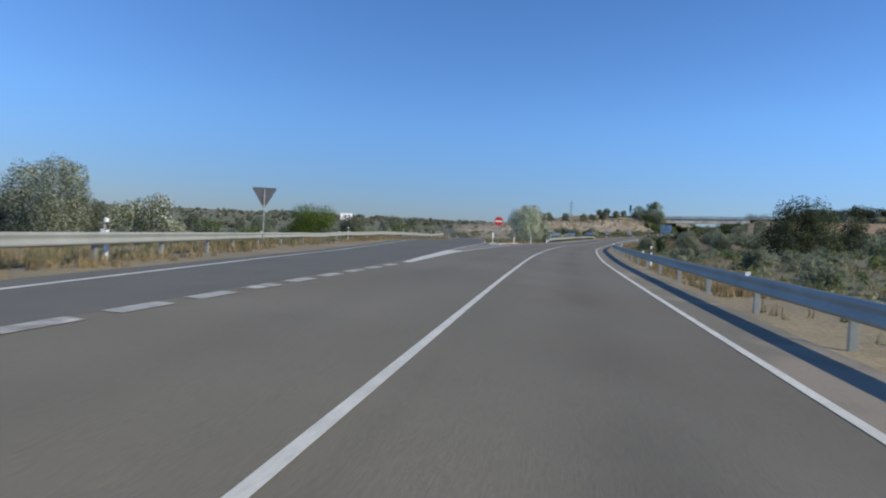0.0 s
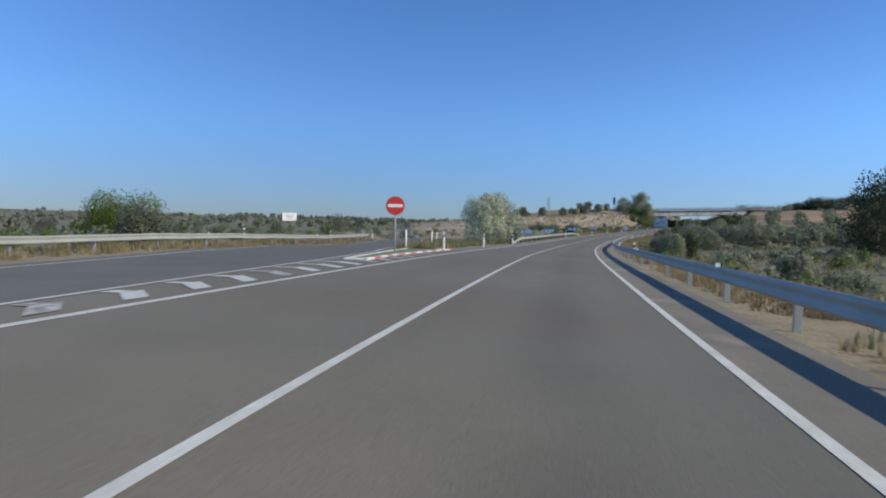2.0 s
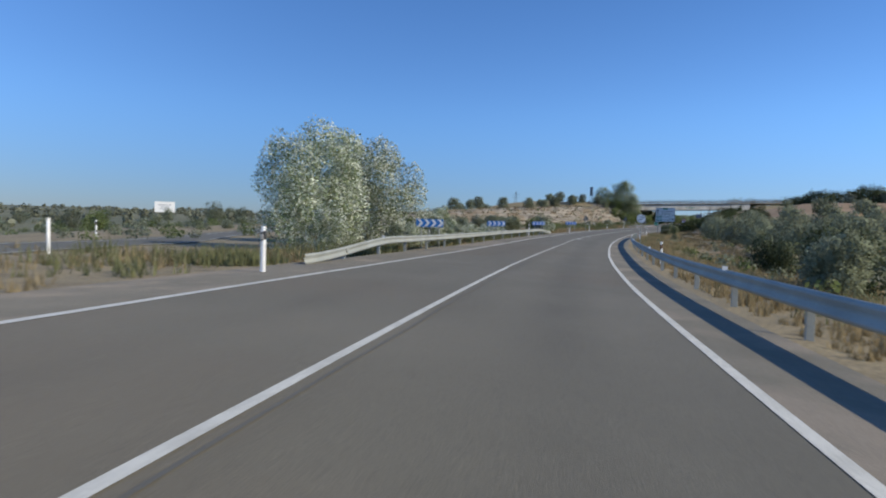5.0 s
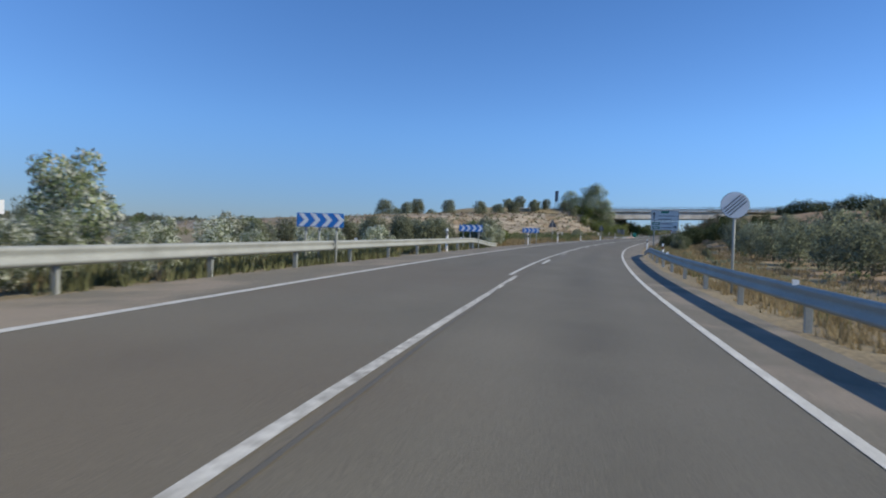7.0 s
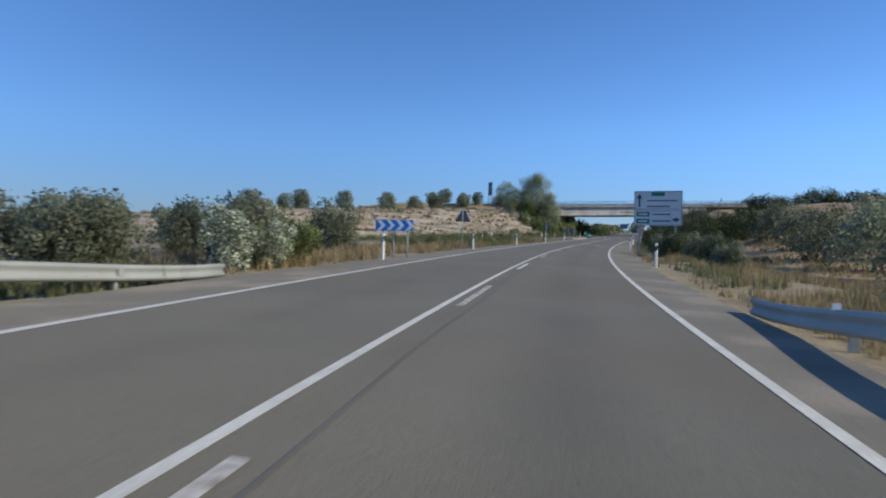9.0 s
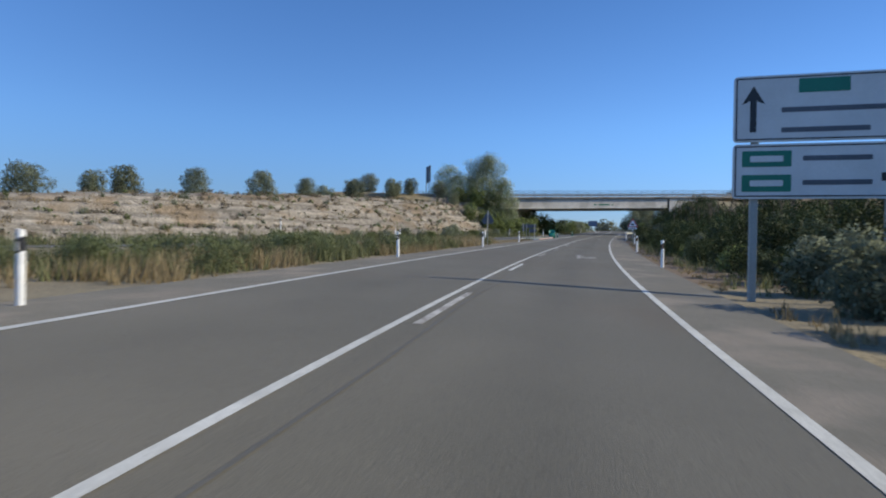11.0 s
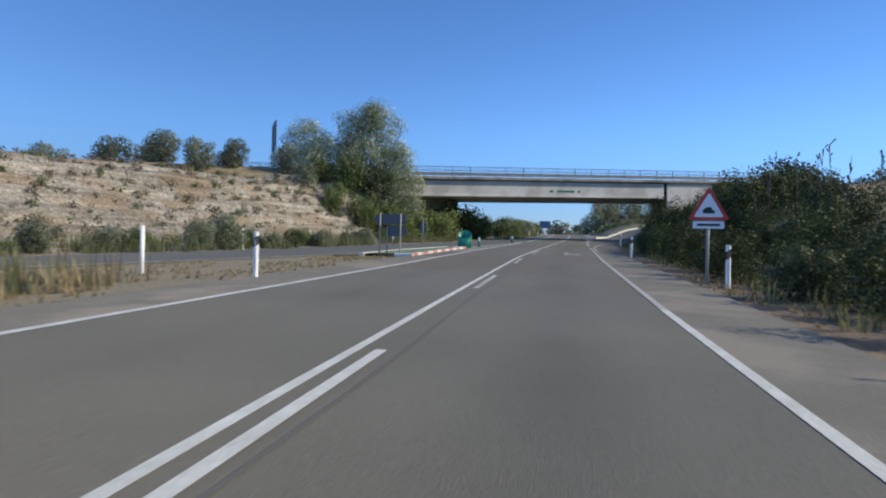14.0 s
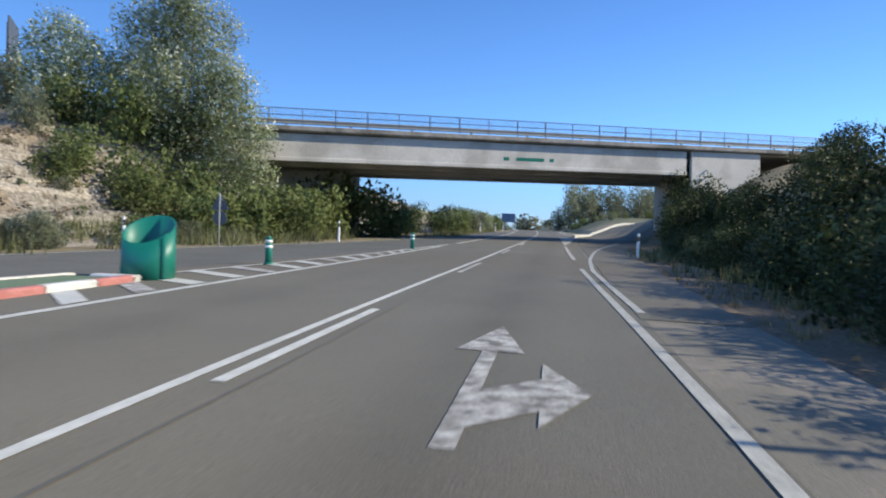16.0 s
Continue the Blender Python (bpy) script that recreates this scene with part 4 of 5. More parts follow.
# grove before the bridge: clumps as (across, along, height, radius)
MAIN = [(-0.9, 0, 12.5, 1.5), (0.7, 0.3, 12.9, 1.6), (-1.7, -0.4, 11.2, 1.8), (1.6, 0.2, 11.4, 1.7), (0.0, 0.8, 10.9, 2.2), (-1.9, 0.2, 9.6, 2.0), (1.8, -0.3, 9.4, 1.9), (-0.4, -0.8, 8.2, 2.4), (2.8, 0.4, 7.8, 1.9),
        (3.4, 0.2, 6.2, 1.9), (1.5, -1.0, 6.2, 2.3), (-1.8, 0.6, 6.4, 2.4), (3.9, -0.3, 4.4, 1.8), (2.8, 0.8, 3.8, 2.2), (0.4, -0.6, 4.0, 2.5), (4.4, 0.4, 2.6, 1.7), (3.4, -1.0, 1.8, 1.8), (0.2, -0.8, 1.8, 2.0), (-2.0, -0.6, 3.2, 2.1),
        (-3.4, -0.2, 6.4, 2.0), (-3.6, -0.5, 4.3, 2.1), (-2.8, 0.2, 8.4, 1.6), (-4.8, 0.1, 5.4, 1.7)]
SIDE = [(-0.5, 0, 11.2, 1.2), (0.2, 0.5, 10.2, 1.6), (-0.6, -0.4, 9.0, 1.8), (1.2, 0.3, 9.0, 1.6), (2.4, 0, 9.4, 1.5), (-1.6, 0.4, 7.4, 1.8), (0.6, -0.6, 7.2, 2.1), (2.6, 0.4, 7.0, 2.2),
        (-2.6, 0, 5.8, 1.6), (-0.4, 0.6, 5.2, 2.2), (2.0, -0.5, 4.6, 2.3), (-2.2, -0.5, 4.2, 1.7)]


def grove_tree(label, rows, leaves, seed, s, u, radius):
    g = random.Random(seed)
    clumps = []
    for x, y, z, r in rows:
        clumps.append(((x, y, z), (r, r, r * 0.95)))
        for k in range(3):
            a, e = g.uniform(0, math.tau), g.uniform(-0.6, 0.9)
            q = r * 0.62
            clumps.append(((x + r * 0.75 * math.cos(a), y + r * 0.9 * math.sin(a), z + r * 0.7 * e), (q, q, q * 0.9)))
    t = thing("white_poplar", label, "tree")
    wood = trunk_mesh(g, clumps, radius, 10, 12)
    for o in [new("trunk", wood[0])] + [new("limb", m) for m in wood[1:]] + [new("crown", leaf_mesh("crown", clumps, leaves, 0.085, POPLAR, seed, inner=0.35)),
              tagged(new("pale_leaves", leaf_mesh("pale_leaves", clumps, int(leaves * 0.16), 0.085, SILVER, seed + 1, inner=0.75)), "pale undersides of leaves")]:
        o.parent = t
    p = flat(s, u)
    t.matrix_world = pose(p.x, p.y, rise(285) + 0.2, 0, 0, heading(s))


grove_tree("tall white poplar with many stems before the bridge", MAIN, 60000, 91, 285, 19.4, 0.30)
grove_tree("slender white poplar in the grove before the bridge", SIDE, 26000, 94, 283, 25.6, 0.22)
for i, (s, u, k) in enumerate([(281, 15.6, 0.8), (284.5, 14.6, 0.9), (288, 15.5, 0.8), (279, 17.5, 0.9), (277, 20, 0.8), (291, 14.4, 0.7)]):
    plant(BUSHES[1 + 2 * (i % 2)], s, u, k, i * 70, 0.15, "undergrowth at the foot of the grove")
for s, u, k in ((280, 26.5, 0.75), (279.2, 23.6, 0.6)):
    plant(OLIVES[int(s) % 3], s, u, k, s * 41 % 360, 0.3, G_BANK)
for i, (s, u, k) in enumerate([(279, 20.5, 0.9), (280.5, 18.5, 1.0), (282, 20.5, 1.25), (279.5, 17.0, 0.75), (282.5, 16.8, 1.1), (284.5, 18.5, 1.4), (281, 23.0, 1.0)]):
    plant(BUSHES[1 + 2 * (i % 2)], s, u, k, i * 70, 0.15, "undergrowth at the foot of the grove", 1.15)
plant(PINE, 71.5, 32.8, 1.12, 0, 0.5, tall=1.10)
plant(FINE[0], 62.0, 23.0, 1.2, 0, 0.2, tall=0.78, label="rounded brownish-green bush beside the pine")
# silvery growth behind the second guard rail
for i, (s, u, k) in enumerate([(119, 8.0, 0.75), (121.5, 9.2, 0.85), (124, 7.8, 0.5), (126.2, 9.7, 1.05), (128.5, 7.6, 0.5), (131, 8.6, 0.6), (134.5, 7.8, 0.5), (138, 8.8, 0.55),
                               (142, 8.4, 0.5), (146, 9.5, 0.55), (103, 8.2, 0.7), (110, 7.6, 0.55), (112, 7.4, 0.5), (114.5, 7.8, 0.55), (116.5, 7.3, 0.45), (118, 7.5, 0.5), (120, 7.2, 0.42), (122.5, 7.3, 0.46), (125.6, 7.4, 0.42), (127, 7.9, 0.5),
                               (130, 7.3, 0.4), (133, 7.2, 0.36), (136, 7.4, 0.4), (140, 7.3, 0.34)]):
    plant(SILVERS[i % 2], s, u, k, i * 67, group="young poplars behind the guard rail")
for i, (s, u, k, which) in enumerate([(162.6, 14.6, 0.9, 0), (163.8, 12.8, 0.95, 2), (164.5, 12.0, 0.86, 0), (166.5, 14.4, 0.9, 2), (161.5, 16.6, 0.9, 0), (160.0, 18.5, 0.9, 2), (167.0, 16.5, 0.9, 0),
                                      (165.6, 7.9, 0.86, 0), (167.2, 9.0, 0.95, 2), (169.4, 10.3, 0.9, 1), (167.8, 7.6, 0.65, 1), (180, 11.3, 0.85, 4), (184, 13.2, 0.8, 5),
                                      (195, 35.1, 0.75, 4), (183, 17.5, 0.7, 2), (171, 22, 0.8, 0), (176, 25, 0.6, 2), (152, 19, 0.7, 0), (146, 17, 0.7, 2), (155, 24, 0.8, 1),
                                      (172, 14.5, 0.95, 0), (175, 17.5, 1.0, 2), (179, 20, 0.95, 0), (186, 20, 0.9, 2), (176, 12, 0.6, 1), (190, 24, 0.9, 0)]):
    plant((FINE + ORCHARD_TREES)[which], s, u, k, i * 51, group="shrubs along the dry verge")
for i, (s, u, k) in enumerate([(163.8, 7.3, 0.66), (165.6, 6.9, 0.55), (166.2, 8.0, 0.74)]):
    plant(SILVERS[i % 2], s, u, k, i * 80, group="young poplars behind the guard rail")
rng = random.Random(5)
for s, u, k in ((270.1, 38.0, 1.15), (267.2, 41.5, 0.95), (278.0, 39.0, 1.05), (279.2, 31.6, 0.85), (276.5, 33.6, 0.95), (263.1, 38.5, 0.5), (247.6, 32.4, 0.78), (241.8, 34.8, 0.92), (238.7, 41.2, 0.95),
                (234.6, 46.8, 1.1), (231.5, 48.0, 0.85), (226, 50, 1.1), (282, 44, 1.0), (287, 38, 0.9), (258, 56, 1.0), (246, 58, 1.0)):
    plant(BANK_OLIVES[int(s) % 3], s, u, k, s * 37 % 360, 0.3, G_BANK, rng.uniform(0.9, 1.0))
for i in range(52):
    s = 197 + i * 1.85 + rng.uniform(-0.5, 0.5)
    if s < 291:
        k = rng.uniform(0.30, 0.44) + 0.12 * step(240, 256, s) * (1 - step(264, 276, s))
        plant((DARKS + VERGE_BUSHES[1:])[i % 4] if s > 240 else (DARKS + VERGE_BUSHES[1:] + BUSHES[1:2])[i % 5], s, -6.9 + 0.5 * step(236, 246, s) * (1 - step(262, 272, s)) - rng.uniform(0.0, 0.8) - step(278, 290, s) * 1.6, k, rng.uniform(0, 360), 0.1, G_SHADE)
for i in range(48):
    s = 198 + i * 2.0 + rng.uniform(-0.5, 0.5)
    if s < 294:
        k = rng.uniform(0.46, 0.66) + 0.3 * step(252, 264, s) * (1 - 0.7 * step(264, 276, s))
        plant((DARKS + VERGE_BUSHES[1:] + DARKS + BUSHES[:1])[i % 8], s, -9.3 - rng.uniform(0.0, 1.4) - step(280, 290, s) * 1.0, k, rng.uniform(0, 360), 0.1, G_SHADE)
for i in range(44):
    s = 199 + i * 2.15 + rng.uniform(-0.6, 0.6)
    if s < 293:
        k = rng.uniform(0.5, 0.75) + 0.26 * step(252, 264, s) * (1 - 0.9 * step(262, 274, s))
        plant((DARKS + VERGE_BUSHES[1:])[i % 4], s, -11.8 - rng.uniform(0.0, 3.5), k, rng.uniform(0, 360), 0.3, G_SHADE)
for i in range(26):
    s = 226 + i * 2.3 + rng.uniform(-0.8, 0.8)
    plant((BUSHES + FINE[:1])[i % 5], s, foot(s) - rng.uniform(0.2, 1.2), rng.uniform(0.3, 0.55), rng.uniform(0, 360), 0.1, "shrubs at the foot of the cut bank", 1.0)
for s, u, k in ((252.6, 15.9, 0.6), (254.4, 15.6, 0.72), (256.0, 15.6, 0.5), (250.3, 17.4, 0.45), (258.2, 15.0, 0.42), (260.5, 14.8, 0.5), (263, 14.4, 0.42), (247, 19.6, 0.4), (270, 13.8, 0.5), (267, 14.2, 0.4)):
    plant(FINE[int(s * 10) % 3], s, u, k, s * 71 % 360, 0.1, "shrubs at the foot of the cut bank", label="leafy green shrub at the foot of the cut bank")
for i in range(55):
    s = rng.uniform(196, 284)
    plant(SCRUB[i % 3], s, foot(s) + rng.uniform(0.5, 11), rng.uniform(0.18, 0.42), rng.uniform(0, 360), 0.05, "tufts of scrub on the cut bank")
plant(WEED, 230.5, 6.3, 0.5, 40, 0.05, "green weeds between road and ramp")
for i in range(64):
    s = rng.uniform(192, 221.5)
    plant(WEED, s, rng.uniform(6.6, 9.5 + (226 - s) * 0.14), rng.uniform(0.45, 0.85), rng.uniform(0, 360), 0.08, "green weeds between road and ramp", label="bushy green roadside weed")
for i in range(30):
    s = 204 + i * 1.95 + rng.uniform(-0.8, 0.8)
    plant(DARKS[i % 3], s, -14.5 - rng.uniform(0, 9), rng.uniform(0.45, 0.7), rng.uniform(0, 360), 0.2, "shrubs on the crest above the shaded bank")
for row in range(6):
    for i in range(17):
        s, u = 118 + i * 5.6 + rng.uniform(-0.5, 0.5), -16.6 - row * 5.8 + rng.uniform(-0.5, 0.5) + 2.2 * step(150, 170, 118 + i * 5.6)
        if not (s > 198 and u > -22):
            plant(ORCHARD_TREES[(i + row) % 3] if row < 2 else FAR_OLIVES[(i + row) % 2], s, u, rng.uniform(0.9, 1.12), rng.uniform(0, 360), 0.12, "olive trees in the orchard", rng.uniform(0.85, 1.0))
for row in range(13):
    for i in range(17):
        s, u = 50 + i * 9.0 + rng.uniform(-0.8, 0.8), -38 - row * 7.5 + rng.uniform(-0.8, 0.8)
        if s < 112 or u < -54:
            plant(FAR_OLIVES[(i + row) % 2], s, u, rng.uniform(0.8, 1.1), rng.uniform(0, 360), 0.12, "olive trees in the far orchard")
for s, u, k in ((95, -29, 1.15), (99, -33, 1.0), (90, -26.5, 0.7), (103, -38, 0.8)):
    plant(OAKS[int(s) % 2], s, u, k, s * 53 % 360, 0.2, "dark trees on the slope")
for s, u, k, w in ((83.3, -9.4, 0.9, 0), (85.5, -10.6, 1.0, 1), (88, -10.0, 0.9, 1), (100, -9.6, 0.8, 0), (104, -11, 0.9, 1), (60, -11.5, 0.55, 0), (64, -12.5, 0.5, 1), (112, -11, 0.7, 1), (46, -14, 0.6, 0),
                   (176, -8.2, 0.5, 0), (181, -8.6, 0.6, 1), (186, -8.4, 0.65, 0), (190, -7.4, 0.6, 1), (192.6, -6.9, 0.62, 0), (192.9, -8.2, 0.66, 1), (196, -7.6, 0.6, 0), (164, -9.5, 0.35, 0)):
    plant(VERGE_BUSHES[w], s, u, k, s * 53 % 360, 0.12, G_RIGHT)
for i in range(34):
    s, u = 397 + rng.uniform(-6, 6) - i * 1.1, -28 - i * 2.4
    plant(FAR_OAKS[i % 2], s, u, rng.uniform(0.95, 1.3), rng.uniform(0, 360), 0.3, "dark trees on the far crest")
for i in range(120):
    s = rng.uniform(6, 95)
    plant(SCRUB[i % 3], s, -rng.uniform(9.5, 58), rng.uniform(0.45, 0.95), rng.uniform(0, 360), 0.1, "low scrub on the dry slope")
for i in range(55):
    s = rng.uniform(30, 190)
    plant(SCRUB[i % 3], s, 24 + rng.uniform(0, 70) + max(0, s - 80) * 0.3, rng.uniform(0.6, 1.4), rng.uniform(0, 360), 0.1, "low scrub on the dry slope")
for i in range(70):
    s = rng.uniform(25, 190)
    u = rng.uniform(26, 110) + max(0, s - 80) * 0.35
    u += 14 * (1 - step(34, 42, u)) * (1 - step(60, 75, s))
    plant((BUSHES + OLIVES)[i % 7], s, u, rng.uniform(0.5, 1.05), rng.uniform(0, 360), 0.15, G_LOW)
plant(WILLOW, 38, 37, 1.02, 60, label="large grey-leaved poplar beyond the slip road")
for s, u, k in ((42.5, 32.2, 1.55), (41.2, 34.0, 1.3), (44.5, 32.5, 0.95), (43.5, 30.8, 0.8)):
    plant(SILVERS[int(u) % 2], s, u, k, s * 57 % 360, 0.1, "grey trees beyond the slip road", label="silvery poplar shrub beyond the slip road")
for s, u, k in ((41, 44, 1.3), (36, 45, 1.3), (44, 41, 1.15), (33, 40, 1.2), (49, 44, 1.0), (47, 38, 0.9)):
    plant(BANK_OLIVES[int(s) % 3], s, u, k, s * 41, 0.3, "grey trees beyond the slip road")
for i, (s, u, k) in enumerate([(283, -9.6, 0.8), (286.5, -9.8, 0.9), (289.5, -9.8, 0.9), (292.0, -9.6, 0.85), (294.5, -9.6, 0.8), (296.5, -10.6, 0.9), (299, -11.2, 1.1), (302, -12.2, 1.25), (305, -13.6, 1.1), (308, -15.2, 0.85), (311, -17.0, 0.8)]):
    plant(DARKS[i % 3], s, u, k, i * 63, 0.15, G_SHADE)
for i, (s, u, k, which) in enumerate([(286.5, 12.4, 1.15, 0), (288.5, 13.0, 1.25, 1), (284.5, 12.9, 1.1, 1), (282.5, 13.6, 1.1, 0), (290.5, 12.6, 1.1, 0), (280.5, 14.6, 1.0, 1), (292.5, 13.2, 1.0, 0), (295.5, 11.9, 1.45, 1), (298.0, 11.0, 1.3, 0), (294.0, 13.6, 1.7, 1), (300.5, 10.6, 0.9, 1)]):
    plant(BUSHES[1 + 2 * which], s, u, k * 1.15, i * 63, 0.15, "undergrowth at the foot of the grove", label="leafy green shrub beside the abutment")
# slope beyond the bridge
for i in range(22):
    s = 316 + i * 4.5 + rng.uniform(-1, 1)
    plant(BUSHES[(2 * i + 1) % 4], s, rng.uniform(7.6, 13), rng.uniform(0.95, 1.35), rng.uniform(0, 360), 0.15, "shrubs on the cutting beyond the bridge")
for i in range(14):
    plant(DARKS[i % 3], 306 + i * 3.0, 9 + 0.2 * i + rng.uniform(0, 4), rng.uniform(0.55, 0.9), rng.uniform(0, 360), 0.15, "shrubs on the cutting beyond the bridge")
for s, u, k in ((378, -7.6, 1.7), (383, -9.5, 1.8), (380, -5.0, 1.0), (384, -12.5, 1.35), (381, -15.5, 1.4), (386, -18, 1.4), (383, -21.5, 1.45), (389, -25, 1.5), (385, -29, 1.4), (392, -34, 1.5), (379, -11, 1.2)):
    plant(OLIVES[int(s) % 3], s, u, k, s * 41 % 360, 0.2, "trees on the rise beyond the bridge", 1.45)
for i in range(16):
    plant(BUSHES[i % 4], rng.uniform(352, 374), -6.5 - rng.uniform(0, 16), rng.uniform(0.4, 0.7), rng.uniform(0, 360), 0.15, "trees on the rise beyond the bridge", label="low green shrub on the knoll past the bridge")
for i in range(22):
    s = 320 + i * 3.6 + rng.uniform(-1, 1)
    plant(BUSHES[(i * 3) % 4], s, rng.uniform(7.0, 10), rng.uniform(0.9, 1.3), rng.uniform(0, 360), 0.15, "shrubs on the cutting beyond the bridge")


def far_woods():
    """Distant scrub and trees, too many to count."""
    g = np.random.default_rng(3)
    spots = []
    for i in range(780):
        s = g.uniform(-40, 900)
        u = g.uniform(110, 520) if s < 330 else g.uniform(30, 500)
        spots.append((s, u, g.uniform(1.2, 2.9)))
    for i in range(260):
        spots.append((g.uniform(420, 1000), g.uniform(-500, 60), g.uniform(2.5, 6.0)))
    for i in range(160):
        spots.append((g.uniform(330, 480), -g.uniform(42, 150), g.uniform(3.0, 6.0)))
    for i in range(480):
        spots.append((g.uniform(60, 420), g.uniform(70, 330), g.uniform(0.7, 1.9)))
    for i in range(150):
        spots.append((g.uniform(600, 720), g.uniform(100, 560), g.uniform(3, 5)))
    cs = [((lambda p: (p.x, p.y, p.z))(spot(s, u, h * 0.5)), (h * 0.62, h * 0.62, h * 0.52)) for s, u, h in spots]
    me = leaf_mesh("far_woods", cs, 125000, 0.52, FARLEAF, 4, inner=0.15, slim=0.75)
    tagged(new("far_woods", me), "distant scrub and olive groves on the rolling land", "trees", kind="stuff")


def low_scrub():
    """Small bushes and weeds beyond counting on the dry slopes and the cut bank."""
    g = np.random.default_rng(31)
    spots = [(g.uniform(4, 128), -g.uniform(8, 62), g.uniform(0.25, 0.7)) for i in range(1100)]
    spots += [(g.uniform(98, 190), -g.uniform(7.5, 50), g.uniform(0.2, 0.5)) for i in range(160)]
    spots += [(g.uniform(30, 190), 24 + g.uniform(0, 60), g.uniform(0.4, 1.0)) for i in range(350)]
    for i in range(420):
        s = g.uniform(196, 286)
        spots.append((s, foot(s) + g.uniform(0.3, 12.5), g.uniform(0.14, 0.42)))
    cs = [((lambda p: (p.x, p.y, p.z))(spot(s, u, h * 0.35)), (h * 0.8, h * 0.8, h * 0.6)) for s, u, h in spots]
    brown = []
    for i in range(620):
        s = g.uniform(192, 286)
        h = g.uniform(0.18, 0.5)
        p = spot(s, foot(s) + g.uniform(0.3, 13.5), h * 0.3)
        brown.append(((p.x, p.y, p.z), (h * 0.75, h * 0.75, h * 0.6)))
    for name, pick, n, leaf, m, label in (("grey_scrub", cs[0::2], 52000, 0.09, OLIVE, "grey-green scrub dotting the dry slopes"), ("green_scrub", cs[1::2], 42000, 0.09, GREEN, "green scrub dotting the dry slopes"),
                                           ("brown_scrub", brown, 30000, 0.06, BROWNSCRUB, "dry brown scrub dotting the cut bank")):
        tagged(new(name, leaf_mesh(name, pick, n, leaf, m, 33, inner=0.2, slim=0.6)), label, "scrub", kind="stuff")


far_woods()
low_scrub()


# ---- signs and posts ----
def facing(s, u, turn=0.0, dz=0.0):
    """Upright pose whose -y looks back along the road."""
    return stand(s, u, turn, dz)


def arc(cx, cz, r, a0, a1, n):
    return [(cx + r * math.cos(a0 + (a1 - a0) * i / n), cz + r * math.sin(a0 + (a1 - a0) * i / n)) for i in range(n + 1)]


def disc(bm, cx, cz, r, y0, y1, n=40):
    plate(bm, [(cx + r * math.cos(-i * math.tau / n), cz + r * math.sin(-i * math.tau / n)) for i in range(n)], y0, y1)


def rounded(x0, x1, z0, z1, r, n=5):
    pts = []
    for cx, cz, a in ((x1 - r, z1 - r, 0), (x0 + r, z1 - r, 90), (x0 + r, z0 + r, 180), (x1 - r, z0 + r, 270)):
        pts += arc(cx, cz, r, radians(a), radians(a + 90), n)
    return pts[::-1]


def rounded_triangle(side, z0, up=True, r=0.06, n=5):
    h = side * math.sqrt(3) / 2
    k = r * math.sqrt(3)
    corners = [(-side / 2 + k, r, 150, 270), (side / 2 - k, r, 270, 390), (0, h - 2 * r, 30, 150)]
    pts = []
    for cx, cz, a0, a1 in corners:
        pts += arc(cx, cz, r, radians(a0), radians(a1), n)
    if not up:
        pts = [(x, h - z) for x, z in pts][::-1]
    return [(x, z0 + z) for x, z in pts][::-1]


def pole(parent, x, y, top, r=0.035, name="pole", mat=None, square=False):
    bm = bmesh.new()
    if square:
        box(bm, x - 0.05, x + 0.05, y - 0.03, y + 0.03, -0.5, top, 0.008)
    else:
        tube(bm, (x, y, -0.5), (x, y, top), r, n=12)
    return part(name, bm, mat or STEEL, parent, "galvanised steel pole", not square)


def bracket(parent, x, z, y=0.03):
    bm = bmesh.new()
    box(bm, x - 0.08, x + 0.08, y - 0.012, y + 0.06, z - 0.025, z + 0.025, 0.006)
    part("clamp", bm, STEEL, parent)


def sign_part(parent, name, pts, y0, y1, mat, label=""):
    bm = bmesh.new()
    plate(bm, pts, y0, y1)
    bmesh.ops.recalc_face_normals(bm, faces=bm.faces)
    return part(name, bm, mat, parent, label)


def no_entry():
    t = thing("no_entry_sign", "round red no-entry sign with white bar on a traffic island", "road sign", facing(57.2, 5.75, 10, 0.1))
    pole(t, 0, 0.04, 2.3, 0.038)
    bm = bmesh.new()
    disc(bm, 0, 2.03, 0.41, -0.012, 0.0)
    face = part("sign_face", bm, SIGN_RED, t, "red round sign face")
    bm = bmesh.new()
    disc(bm, 0, 2.03, 0.425, 0.001, 0.02)
    part("sign_back", bm, STEEL, t, "grey metal sign back")
    sign_part(face, "white_bar", rounded(-0.33, 0.33, 1.96, 2.10, 0.015), -0.018, -0.011, SIGN_WHITE, "white horizontal bar")
    bracket(t, 0, 1.85), bracket(t, 0, 2.2)


